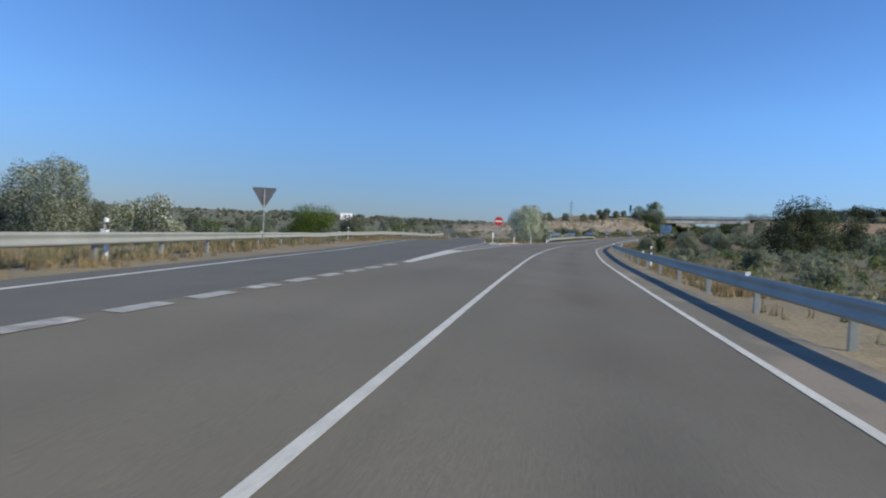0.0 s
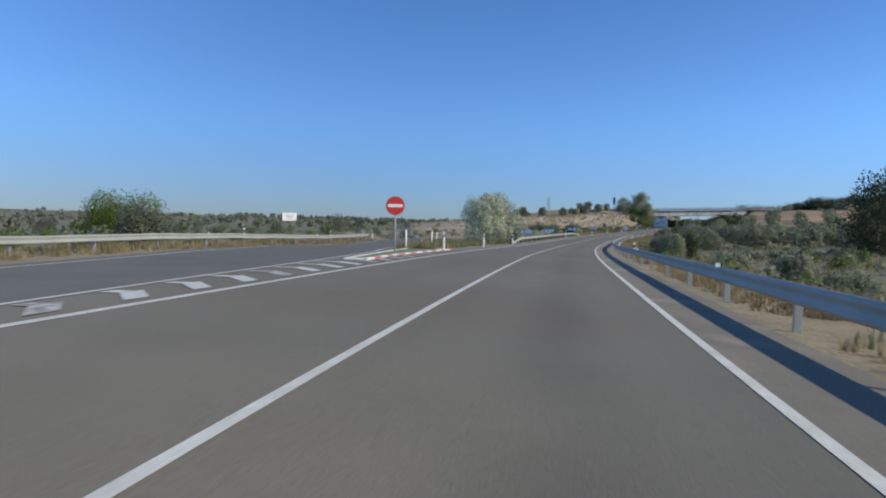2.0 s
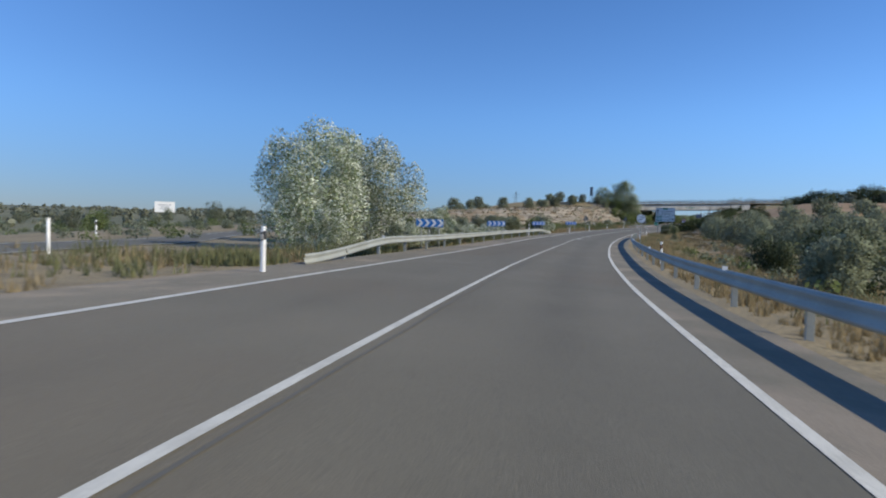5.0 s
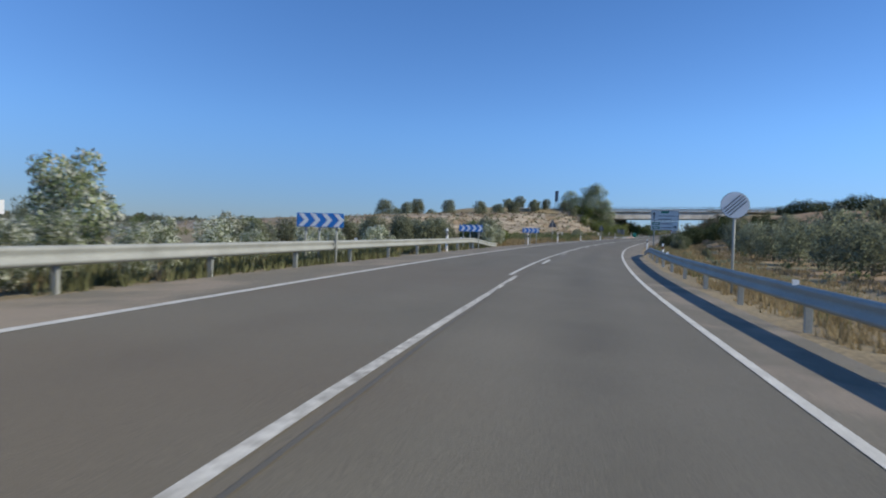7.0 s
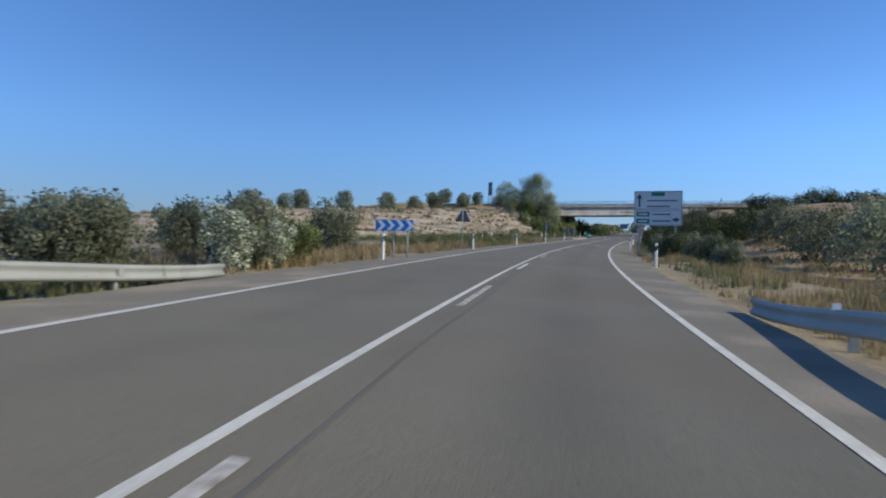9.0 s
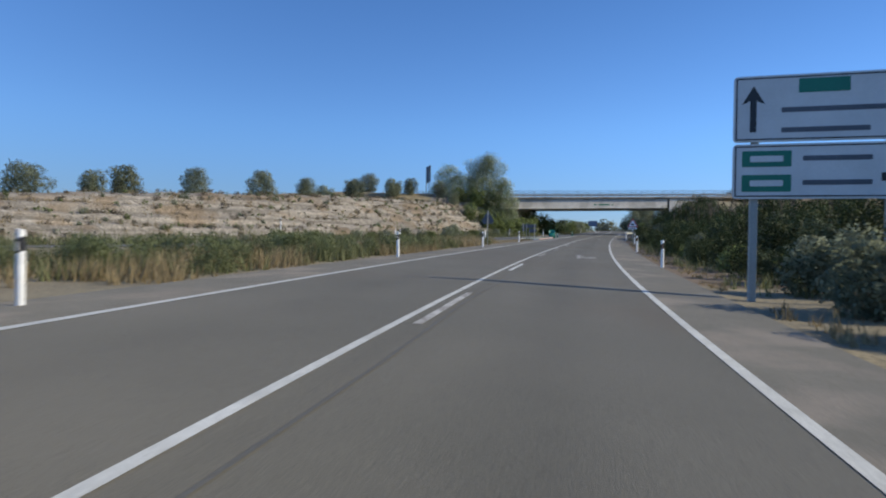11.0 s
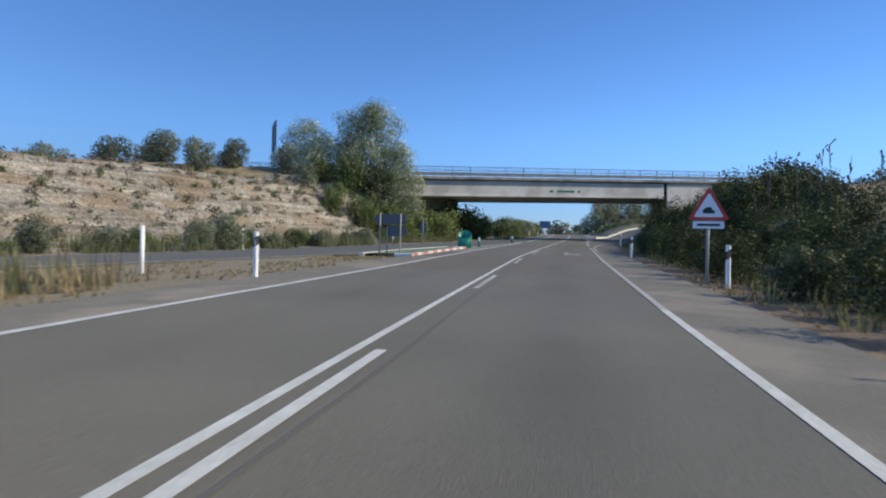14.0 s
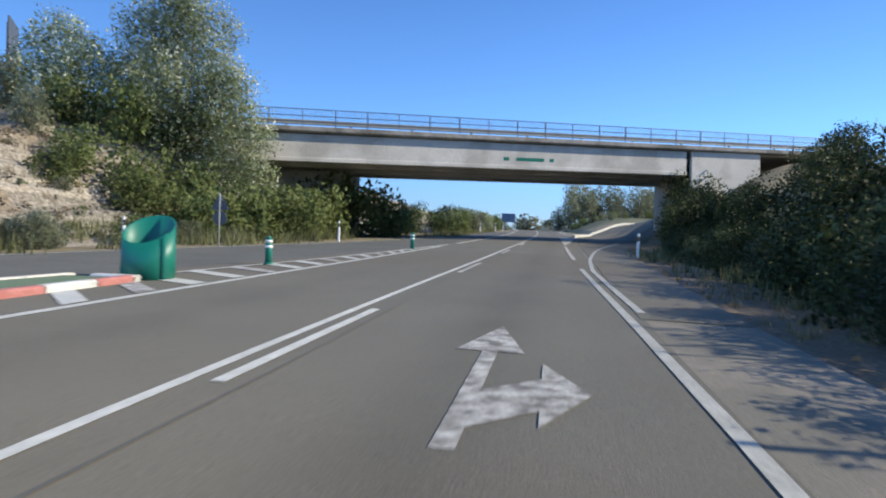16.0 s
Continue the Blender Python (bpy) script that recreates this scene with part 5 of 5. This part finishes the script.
def back_triangle(s, u, side, z0, up=True, plate_below=None, disc_below=None, turn=0, label=""):
    t = thing("triangular_sign", label, "road sign", facing(s, u, turn))
    h = side * 0.866
    pole(t, 0, -0.035, z0 + h * (0.97 if up else 0.9), 0.03)
    sign_part(t, "sign_back", rounded_triangle(side, z0, up), 0.0, 0.02, STEEL_GREY, "dark grey back of the sign")
    sign_part(t, "sign_face", rounded_triangle(side - 0.02, z0 + 0.006, up), 0.021, 0.03, SIGN_WHITE if up else SIGN_RED, "front of the sign facing away")
    if plate_below:
        sign_part(t, "sub_plate", rounded(-side * 0.36, side * 0.36, z0 - plate_below - 0.02, z0 - 0.02, 0.02), 0.0, 0.02, STEEL_GREY, "dark back of the plate below")
    if disc_below:
        bm = bmesh.new()
        disc(bm, 0, z0 - disc_below - 0.03, disc_below, 0.0, 0.02)
        part("round_sign_back", bm, STEEL_GREY, t, "dark back of a round sign")
    bracket(t, 0, z0 + 0.15, -0.04), bracket(t, 0, z0 + h * 0.6, -0.04)


def chevron_board(s, u, turn):
    t = thing("chevron_board", "blue bend board with four white chevrons", "road sign", facing(s, u, turn), "bend boards")
    z0, z1, w = 1.22, 1.67, 0.8
    base = ground(s, u) - rise(s)
    z0, z1 = z0 - base, z1 - base
    sign_part(t, "board", rounded(-w, w, z0, z1, 0.03), 0.0, 0.03, BLUE, "blue sign board")
    for k in range(4):
        x = -w + 0.06 + k * 0.40
        zm = (z0 + z1) / 2
        a = 0.19
        pts = [(x, z0 + 0.02), (x + 0.17, z0 + 0.02), (x + 0.17 + a, zm), (x + 0.17, z1 - 0.02), (x, z1 - 0.02), (x + a, zm)][::-1]
        sign_part(t, "chevron", pts, -0.006, 0.001, SIGN_WHITE, "white chevron")
    for x in (-0.50, -0.04, 0.55):
        pole(t, x, 0.07, z1 - 0.05, 0.036, "post")


def round_end_sign():
    t = thing("end_of_limit_sign", "round white sign with grey diagonal bars behind the guard rail", "road sign", facing(132.2, -5.75, -4))
    z = 2.13 - ground(132.2, -5.75) + rise(132.2)
    pole(t, 0, 0.05, z + 0.2, 0.035)
    bm = bmesh.new()
    disc(bm, 0, z, 0.345, 0.0, 0.02)
    face = part("sign_face", bm, SIGN_WHITE, t, "white round face")
    bm = bmesh.new()
    disc(bm, 0, z, 0.36, 0.021, 0.03)
    part("sign_back", bm, STEEL, t)
    for k in range(4):
        o = (k - 1.5) * 0.075
        c = math.sqrt(0.31**2 - o * o)
        d, n = Vector((0.72, 0.69)), Vector((-0.69, 0.72))
        q = [n * o + d * c + n * 0.014, n * o - d * c + n * 0.014, n * o - d * c - n * 0.014, n * o + d * c - n * 0.014]
        sign_part(face, "diagonal_bar", [(v.x, z + v.y) for v in q], -0.006, 0.001, STEEL_GREY, "grey diagonal bar")


def direction_board():
    """Lane direction board on the right: two white panels with green plates and unreadable lines."""
    s, u = 194.5, -6.75
    t = thing("direction_board", "large white direction board with green plates on two posts", "road sign", facing(s, u, -3))
    g = ground(s, u) - rise(s) + 0.40
    for x in (-1.2, 1.2):
        bm = bmesh.new()
        box(bm, x - 0.07, x + 0.07, 0.05, 0.19, -0.6, 4.5 - g, 0.01)
        part("post", bm, STEEL, t, "galvanised steel post")
    upper = sign_part(t, "upper_panel", rounded(-1.62, 1.62, 3.42 - g, 4.75 - g, 0.08), 0.0, 0.04, BOARD_WHITE, "white upper panel")
    lower = sign_part(t, "lower_panel", rounded(-1.62, 1.62, 2.28 - g, 3.38 - g, 0.08), 0.0, 0.04, BOARD_WHITE, "white lower panel")

    def bar(par, name, x0, x1, z0, z1, m, label):
        sign_part(par, name, rounded(x0, x1, z0 - g, z1 - g, 0.02, 2), -0.006, 0.001, m, label)

    for par, z0, z1 in ((upper, 3.42, 4.75), (lower, 2.28, 3.38)):
        for a in ((-1.58, 1.58, z0 + 0.04, z0 + 0.065), (-1.58, 1.58, z1 - 0.065, z1 - 0.04), (-1.58, -1.555, z0 + 0.05, z1 - 0.05), (1.555, 1.58, z0 + 0.05, z1 - 0.05)):
            bar(par, "border", *a, BLACK, "thin black border")
    bar(upper, "green_plate", -0.45, 0.45, 4.38, 4.66, SIGN_GREEN, "green road-number plate")
    for z in (4.05, 3.65):
        bar(upper, "text_line", -0.75, 1.3 if z > 4 else 0.8, z - 0.05, z + 0.05, STEEL_GREY, "unreadable black line of writing")
    sign_part(upper, "arrow", [(x, z - g) for x, z in ((-1.32, 3.62), (-1.20, 3.62), (-1.20, 4.25), (-1.05, 4.18), (-1.26, 4.55), (-1.47, 4.18), (-1.32, 4.25))][::-1],
              -0.006, 0.001, BLACK, "black arrow pointing up")
    bar(lower, "green_plate", -1.45, -0.55, 2.92, 3.24, SIGN_GREEN, "green road-number plate")
    bar(lower, "green_plate", -1.45, -0.55, 2.42, 2.76, SIGN_GREEN, "green road-number plate")
    for z in (3.08, 2.59):
        bar_on = sign_part(lower, "text_line", rounded(-1.30, -0.70, z - 0.06 - g, z + 0.06 - g, 0.02, 2), -0.010, -0.0062, BOARD_WHITE, "pale unreadable line on green")
    for z in (3.08, 2.60):
        bar(lower, "text_line", -0.35, 0.85, z - 0.05, z + 0.05, STEEL_GREY, "unreadable black line of writing")
    sign_part(lower, "arrow", [(x, z - g) for x, z in ((1.0, 2.62), (1.22, 2.62), (1.16, 2.48), (1.48, 2.70), (1.16, 2.92), (1.22, 2.78), (1.0, 2.78))][::-1],
              -0.006, 0.001, BLACK, "black arrow pointing sideways")


def finger_posts():
    """Two arrow boards seen from behind, on three square posts."""
    t = thing("finger_signs", "dark backs of two arrow-shaped direction signs on three posts", "road sign", facing(250.9, 5.25, 4))
    sign_part(t, "upper_board", [(-0.92, 1.56), (-0.70, 1.77), (0.52, 1.77), (0.52, 1.35), (-0.70, 1.35)], 0.0, 0.03, STEEL_GREY, "dark back of a left-pointing arrow board")
    sign_part(t, "lower_board", [(-0.34, 1.26), (0.38, 1.26), (0.62, 1.04), (0.38, 0.82), (-0.34, 0.82)], 0.0, 0.03, STEEL_GREY, "dark back of a right-pointing arrow board")
    for x, top in ((-0.60, 1.80), (-0.28, 1.22), (0.30, 1.80)):
        pole(t, x, -0.045, top, 0.032, "post")


def warning_sign():
    t = thing("warning_sign", "red-bordered white warning triangle with a plate below", "road sign", facing(242.6, -5.6, -3))
    g = ground(242.6, -5.6) - roadz(242.6, -5.6)
    pole(t, 0, 0.05, 2.3 - g, 0.04)
    z0 = 1.62 - g
    face = sign_part(t, "sign_border", rounded_triangle(1.02, z0, True, 0.05), 0.0, 0.025, SIGN_RED, "red triangular border")
    sign_part(face, "sign_field", rounded_triangle(0.74, z0 + 0.075, True, 0.035), -0.008, 0.001, SIGN_WHITE, "white triangular field")
    sign_part(face, "pictogram", [(-0.13, z0 + 0.17), (0.13, z0 + 0.17), (0.16, z0 + 0.24), (0.09, z0 + 0.26), (0.05, z0 + 0.34), (-0.07, z0 + 0.33), (-0.16, z0 + 0.24)][::-1],
              -0.014, -0.007, BLACK, "dark pictogram")
    sub = sign_part(t, "sub_plate", rounded(-0.38, 0.38, z0 - 0.22, z0 - 0.03, 0.02), 0.0, 0.02, SIGN_WHITE, "white plate below the triangle")
    sign_part(sub, "text_line", rounded(-0.28, 0.28, z0 - 0.155, z0 - 0.095, 0.01, 2), -0.005, 0.001, BLACK, "unreadable line of writing")


no_entry()
back_triangle(26.9, 12.9, 1.2, 1.78 - ground(26.9, 12.9) + rise(27), up=False, turn=25, label="grey back of a give-way triangle beyond the guard rail")
back_triangle(187.0, 5.7, 1.05, 1.80, label="dark back of a warning triangle on a thin pole")
back_triangle(227.8, 5.75, 1.05, 1.78, plate_below=0.14, label="dark back of a warning triangle with a plate below")
back_triangle(275.5, 10.8, 0.8, 1.42, disc_below=0.29, label="dark backs of a triangle and a round sign beside the ramp")
for s, u, turn in ((113.2, 6.72, 2), (132.5, 6.45, 2), (154.5, 6.45, 2), (172.5, 5.35, 2)):
    chevron_board(s, u, turn)
round_end_sign()
direction_board()
finger_posts()
warning_sign()


def marker_post(kind):
    """White plastic marker post with a slanted black band and a reflector."""
    t = thing("marker_post", {"band": "white plastic roadside marker post with black band", "amber": "white plastic marker post with amber reflector on a dark band",
                              "plain": "plain white plastic snow pole"}[kind], "marker post", group="marker posts")
    if kind != "plain":
        prof = [(-0.06, 0.0), (-0.05, 0.04), (0.05, 0.04), (0.06, 0.0), (0.03, -0.04), (-0.03, -0.04)]
        for name, z0, z1, mat, lab in (("post_body", -0.25, 0.70, WHITE, ""), ("black_band", 0.70, 0.90, BLACK, "black band"), ("post_cap", 0.90, 1.03, WHITE, "white rounded cap")):
            bm = bmesh.new()
            sk = 0.06 if name != "post_body" else 0.0
            lo = [bm.verts.new((x, y, z0 + (x * 0.6 if z0 > 0 else 0))) for x, y in prof]
            hi = [bm.verts.new((x * (0.9 if name == "post_cap" else 1), y * (0.9 if name == "post_cap" else 1), z1 + (x * 0.6 if z1 < 1 else -x * 0.15))) for x, y in prof]
            n = len(prof)
            for i in range(n):
                bm.faces.new((lo[i], lo[(i + 1) % n], hi[(i + 1) % n], hi[i]))
            bm.faces.new(lo[::-1])
            bm.faces.new(hi)
            bmesh.ops.recalc_face_normals(bm, faces=bm.faces)
            p = part(name, bm, mat, t, lab)
            if name == "black_band":
                bm = bmesh.new()
                plate(bm, rounded(-0.03, 0.03, 0.72, 0.87, 0.008, 2) if kind == "amber" else rounded(-0.025, 0.025, 0.735, 0.86, 0.008, 2), -0.046, -0.039)
                part("reflector", bm, AMBER if kind == "amber" else REFLECT, p, "amber reflector" if kind == "amber" else "pale reflector")
    else:
        bm = bmesh.new()
        tube(bm, (0, 0, -0.25), (0, 0, 1.12), 0.05, 0.05, 10)
        tube(bm, (0, 0, 1.12), (0, 0, 1.15), 0.05, 0.03, 10)
        part("pole_body", bm, WHITE, t, "", True)
    return t


POSTS = {kind: marker_post(kind) for kind in ("band", "amber", "plain")}
first = {kind: True for kind in POSTS}


def put_post(s, u, kind="band", lift=0.0, scale=1.0, lean=0.0):
    m = stand(s, u, 0, lift) @ pose(0, 0, 0, lean, lean * 0.7, 0)
    src = POSTS[kind]
    if first[kind]:
        first[kind] = False
        src.matrix_world = m
        ob = src
    else:
        ob = copy_thing(src, m)
    ob.scale = (scale,) * 3


for i, (s, u) in enumerate([(65.7, 5.4), (78.1, 5.15), (92.0, 4.75), (171.0, 5.3), (188.0, 5.2), (204.1, 4.95), (221.3, 4.8), (238.3, 4.8),
                            (32, -5.75), (69.8, -5.6), (110, -5.65), (151, -5.65), (176.8, -5.3), (205.0, -5.05), (222.2, -5.15), (241.2, -5.75), (257.5, -5.15), (279.5, -5.6)]):
    put_post(s, u, "band" if u > 0 else "amber", 0.0, 0.98, (i * 7 % 5 - 2) * 0.4)
put_post(148.5, 6.4, "band", 0.0, 1.26, 0.6)
for s, u in ((13.5, 10.1), (48, 17.2), (64.9, 17.95), (80.7, 19.4), (96, 22.9), (112, 29), (243.7, 18.7), (255.6, 15.3), (272.0, 12.3), (283.8, 9.0), (233, 27), (318, 6.0), (334, 5.6), (350, 5.4)):
    put_post(s, u, "band", 0.05, 1.0, 0.5)
for s, u in ((66.3, 7.9), (78.9, 9.6), (95, 13.6), (224.5, 12.2), (239.0, 8.2)):
    put_post(s, u, "plain", 0.0, 1.0, 0.6)


# ---- green divider beacon and bollards on the second island ----
def divider_beacon():
    t = thing("divider_beacon", "dark green plastic divider beacon, hollow and cut aslant", "traffic beacon", facing(263.15, 4.52, 0))
    n, r, th = 40, 0.425, 0.028
    bm = bmesh.new()
    rows = []
    for i in range(n + 1):
        a = radians(-24 + 378 * i / n)
        k = 1.03 - 0.09 * i / n
        x, y = math.cos(a), math.sin(a)
        top = 0.62 + 0.50 * (0.5 + 0.5 * math.cos(a - radians(100)))
        ring = []
        for rr, z in ((r * k * 1.04, -0.05), (r * k, top), (r * k - th, top - 0.01), (r * k * 1.04 - th, -0.05)):
            ring.append(bm.verts.new((rr * x, rr * y, z)))
        rows.append(ring)
    for r0, r1 in zip(rows, rows[1:]):
        for i in range(4):
            bm.faces.new((r0[i], r0[(i + 1) % 4], r1[(i + 1) % 4], r1[i]))
    bm.faces.new(rows[0])
    bm.faces.new(rows[-1][::-1])
    bmesh.ops.recalc_face_normals(bm, faces=bm.faces)
    part("shell", bm, BIN_GREEN, t, "curved green plastic shell", True)
    bm = bmesh.new()
    tube(bm, (0, 0, -0.05), (0, 0, 0.18), r * 0.88, r * 0.84, 30)
    part("ballast", bm, BLACK, t, "dark ballast inside")


divider_beacon()


def bollard():
    t = thing("flexible_bollard", "green plastic bollard with white reflective bands", "bollard", group="bollards in the gore")
    bm = bmesh.new()
    for a, b, r0, r1 in ((-0.02, 0.03, 0.12, 0.11), (0.03, 0.60, 0.085, 0.08), (0.60, 0.66, 0.08, 0.05)):
        tube(bm, (0, 0, a), (0, 0, b), r0, r1, 18)
    part("body", bm, BIN_GREEN, t, "", True)
    for z in (0.38, 0.51):
        bm = bmesh.new()
        tube(bm, (0, 0, z), (0, 0, z + 0.06), 0.088, 0.088, 18)
        part("white_band", bm, WHITE, t, "white reflective band", True)
    return t


b0 = bollard()
b0.matrix_world = stand(267.2, 4.35, 0, 0.02)
copy_thing(b0, stand(277.9, 3.5, 0, 0.02))


# ---- far things ----
def far_board():
    t = thing("notice_board", "white roadside notice board far across the land", "sign board", stand(192, 109, 42))
    g = ground(192, 109) - rise(192)
    z = 3.3 - g
    board = sign_part(t, "board", rounded(-2.3, 2.3, z - 1.3, z + 1.3, 0.05), 0, 0.06, SIGN_WHITE, "white board")
    for zz, w in ((0.5, 1.4), (0.0, 1.0), (-0.5, 1.2)):
        sign_part(board, "text_line", rounded(-w, w, z + zz - 0.07, z + zz + 0.07, 0.02, 2), -0.01, 0.002, STEEL_BLUE, "unreadable line of writing")
    for x in (-1.4, 1.4):
        pole(t, x, 0.1, z, 0.07, "post")


far_board()


def pylon(s, u, height):
    t = thing("power_pylon", "slender lattice power pylon on the skyline", "pylon", stand(s, u, 20))
    for x, y in ((-1, -1), (1, -1), (1, 1), (-1, 1)):
        bm = bmesh.new()
        tube(bm, (x * 2.2, y * 2.2, -1), (x * 0.35, y * 0.35, height), 0.13, 0.08, 6)
        part("leg", bm, STEEL_GREY, t)
    for k in range(8):
        z0, z1 = height * k / 8, height * (k + 1) / 8
        w0, w1 = 2.2 - 1.85 * k / 8, 2.2 - 1.85 * (k + 1) / 8
        bm = bmesh.new()
        for a in range(4):
            c0, c1 = [((-1, -1), (1, -1), (1, 1), (-1, 1))[(a + q) % 4] for q in (0, 1)]
            tube(bm, (c0[0] * w0, c0[1] * w0, z0), (c1[0] * w1, c1[1] * w1, z1), 0.06, n=5)
        part("brace", bm, STEEL_GREY, t)
    for z in (0.8, 0.9):
        bm = bmesh.new()
        tube(bm, (-3.5, 0, height * z), (3.5, 0, height * z), 0.1, n=6)
        part("cross_arm", bm, STEEL_GREY, t)


pylon(640, 160, 30)


def column_sign():
    """Narrow tall board on the bank, seen almost edge on."""
    t = thing("edge_on_board", "dark board on a pole seen edge-on above the bank", "sign board", stand(284, 30, 127))
    g = 6.6
    bm = bmesh.new()
    box(bm, -1.3, 1.3, -0.05, 0.05, 2.2, 5.2, 0.02)
    part("board", bm, STEEL_GREY, t, "grey-blue board")
    for x in (-0.9, 0.9):
        pole(t, x, 0.1, 4.9, 0.07, "post")


column_sign()
bm = sweep("kerb", span(313, 345, 1), [(0, -0.1), (0, 0.22), (0.05, 0.26), (0.25, 0.26), (0.3, 0.22), (0.3, -0.1)], None,
           lambda s, o, hh: spot(s, exit_left(s) + 0.1 + o, hh), True)
single("exit_kerb", bm, PAINT, "white painted kerb along the exit road", "kerb", kind="structure")
far = thing("far_direction_board", "blue-grey direction board far along the road", "road sign", stand(372, 5.2, 0))
sign_part(far, "board", rounded(-1.3, 1.3, 1.6, 3.3, 0.06), 0, 0.06, STEEL_BLUE, "blue-grey board")
for x in (-0.9, 0.9):
    pole(far, x, 0.12, 3.2, 0.08, "post")


# ---- grass ----
def tufts(name, label, mat, areas, seed):
    """Blades of grass in bunches. Areas: s0, s1, nearer and further offset, bunches, least and most height."""
    g = np.random.default_rng(seed)
    v = []
    for s0, s1, ua, ub, count, h0, h1 in areas:
        for i in range(count):
            s = g.uniform(s0, s1)
            a = ua(s) if callable(ua) else ua
            b = ub(s) if callable(ub) else ub
            u = a + (b - a) * g.random() ** 0.9
            if noise.noise(Vector((s * 0.25, u * 0.4, seed))) < -0.12:
                continue
            p = spot(s, u, -0.06)
            h = g.uniform(h0, h1)
            for k in range(9):
                an, lean = g.uniform(0, math.tau), g.uniform(0.05, 0.55)
                hh = h * g.uniform(0.55, 1.1)
                x, y = p.x + g.normal() * h * 0.22, p.y + g.normal() * h * 0.22
                w = 0.012 + 0.018 * hh
                dx, dy = math.cos(an), math.sin(an)
                v += [(x - dy * w, y + dx * w, p.z), (x + dy * w, y - dx * w, p.z), (x + dx * lean * hh, y + dy * lean * hh, p.z + hh)]
    me = bpy.data.meshes.new(name)
    me.from_pydata(v, [], np.arange(len(v)).reshape(-1, 3).tolist())
    me.materials.append(mat)
    me.update()
    tagged(new(name, me), label, "grass", kind="stuff")


tufts("dry_grass", "straw-coloured dry grass along the verges", DRY, [
    (-6, 165, -5.35, -9.0, 4200, 0.15, 0.42),
    (-4, 160, -5.3, -7.0, 3600, 0.08, 0.24),
    (96, 200, -6.5, -14.5, 4600, 0.15, 0.42),
    (10, 96, -8.0, -24.0, 3600, 0.15, 0.45),
    (20, 100, 18.0, 40.0, 1800, 0.15, 0.4),
    (0, 98, lambda s: outer_rail(s) - 1.2, lambda s: outer_rail(s) + 3.0, 2600, 0.15, 0.45),
    (66, 100, 5.9, lambda s: max(6.1, slip_right(s) - 0.3), 700, 0.2, 0.55),
    (94, 190, 6.4, 10.5, 1500, 0.2, 0.5),
    (165, 228, 5.8, 15.0, 2200, 0.2, 0.7),
    (192, 226, 6.0, 9.5, 700, 0.25, 0.75),
    (223, 237, 6.2, 10.0, 150, 0.4, 0.95),
    (226, 251, 4.9, lambda s: max(5.1, ramp_mid(s) - 3.6), 1700, 0.03, 0.13),
    (160, 196, -5.2, -12, 1600, 0.15, 0.5),
    (196, 285, -5.25, -6.6, 900, 0.06, 0.22),
    (190, 290, foot, lambda s: foot(s) + 11, 1500, 0.2, 0.5),
    (180, 290, lambda s: foot(s) + 9, lambda s: foot(s) + 22, 900, 0.2, 0.5),
], 11)
tufts("green_grass", "green weeds and tall grass along the verges", HERB, [
    (-6, 165, -5.6, -10.0, 900, 0.2, 0.5),
    (0, 98, outer_rail, lambda s: outer_rail(s) + 4.5, 700, 0.2, 0.5),
    (66, 100, 6.2, lambda s: max(6.4, slip_right(s) - 0.3), 600, 0.25, 0.7),
    (94, 162, 6.2, 9.0, 3200, 0.25, 0.65),
    (192, 222, 6.3, 11.0, 900, 0.25, 0.7),
    (222, 237, 6.6, 10.0, 90, 0.4, 1.0),
    (205, 290, lambda s: foot(s) - 4.0, lambda s: foot(s) + 2.0, 2200, 0.4, 1.0),
    (160, 290, -5.8, -8.0, 900, 0.2, 0.6),
    (300, 345, 5.6, 9.0, 500, 0.3, 0.7),
], 12)


def stalks():
    """Tall dead stalks standing over the crest of the shaded bank."""
    g = np.random.default_rng(17)
    bm = bmesh.new()
    for i in range(70):
        s = g.uniform(210, 272)
        p = spot(s, -g.uniform(10.5, 13.5), -0.1)
        top = p + Vector((g.normal() * 0.12, g.normal() * 0.12, g.uniform(2.3, 3.8)))
        tube(bm, p, top, 0.018, 0.010, 5)
        for k in range(5):
            a = p.lerp(top, g.uniform(0.68, 1.0))
            tube(bm, a, a + Vector((g.normal() * 0.10, g.normal() * 0.10, g.uniform(0.15, 0.3))), 0.015, 0.035, 4)
    single("dead_stalks", bm, BROWNSCRUB, "tall dead stalks above the bushes on the bank", "dry plants", kind="stuff")


stalks()


def stones():
    """Loose pale stones on the cut bank."""
    g = random.Random(8)
    bm = bmesh.new()
    for i in range(700):
        s = g.uniform(195, 290)
        u = foot(s) + g.uniform(0.3, 10.5)
        p = spot(s, u, -0.04)
        r = g.uniform(0.05, 0.22)
        m = Matrix.LocRotScale(p, Euler((g.uniform(0, 3), g.uniform(0, 3), g.uniform(0, 3))), (r, r * g.uniform(0.6, 1), r * g.uniform(0.4, 0.8)))
        vs = [bm.verts.new(m @ (Vector(v).normalized() * g.uniform(0.8, 1.15))) for v in ((1, 0, 0), (-1, 0, 0), (0, 1, 0), (0, -1, 0), (0, 0, 1), (0, 0, -1))]
        for a in (0, 1):
            for b in (2, 3):
                for c in (4, 5):
                    bm.faces.new((vs[a], vs[b], vs[c]))
    bmesh.ops.recalc_face_normals(bm, faces=bm.faces)
    single("loose_stones", bm, BANK, "loose pale stones on the cut bank", "stones", kind="stuff")


stones()
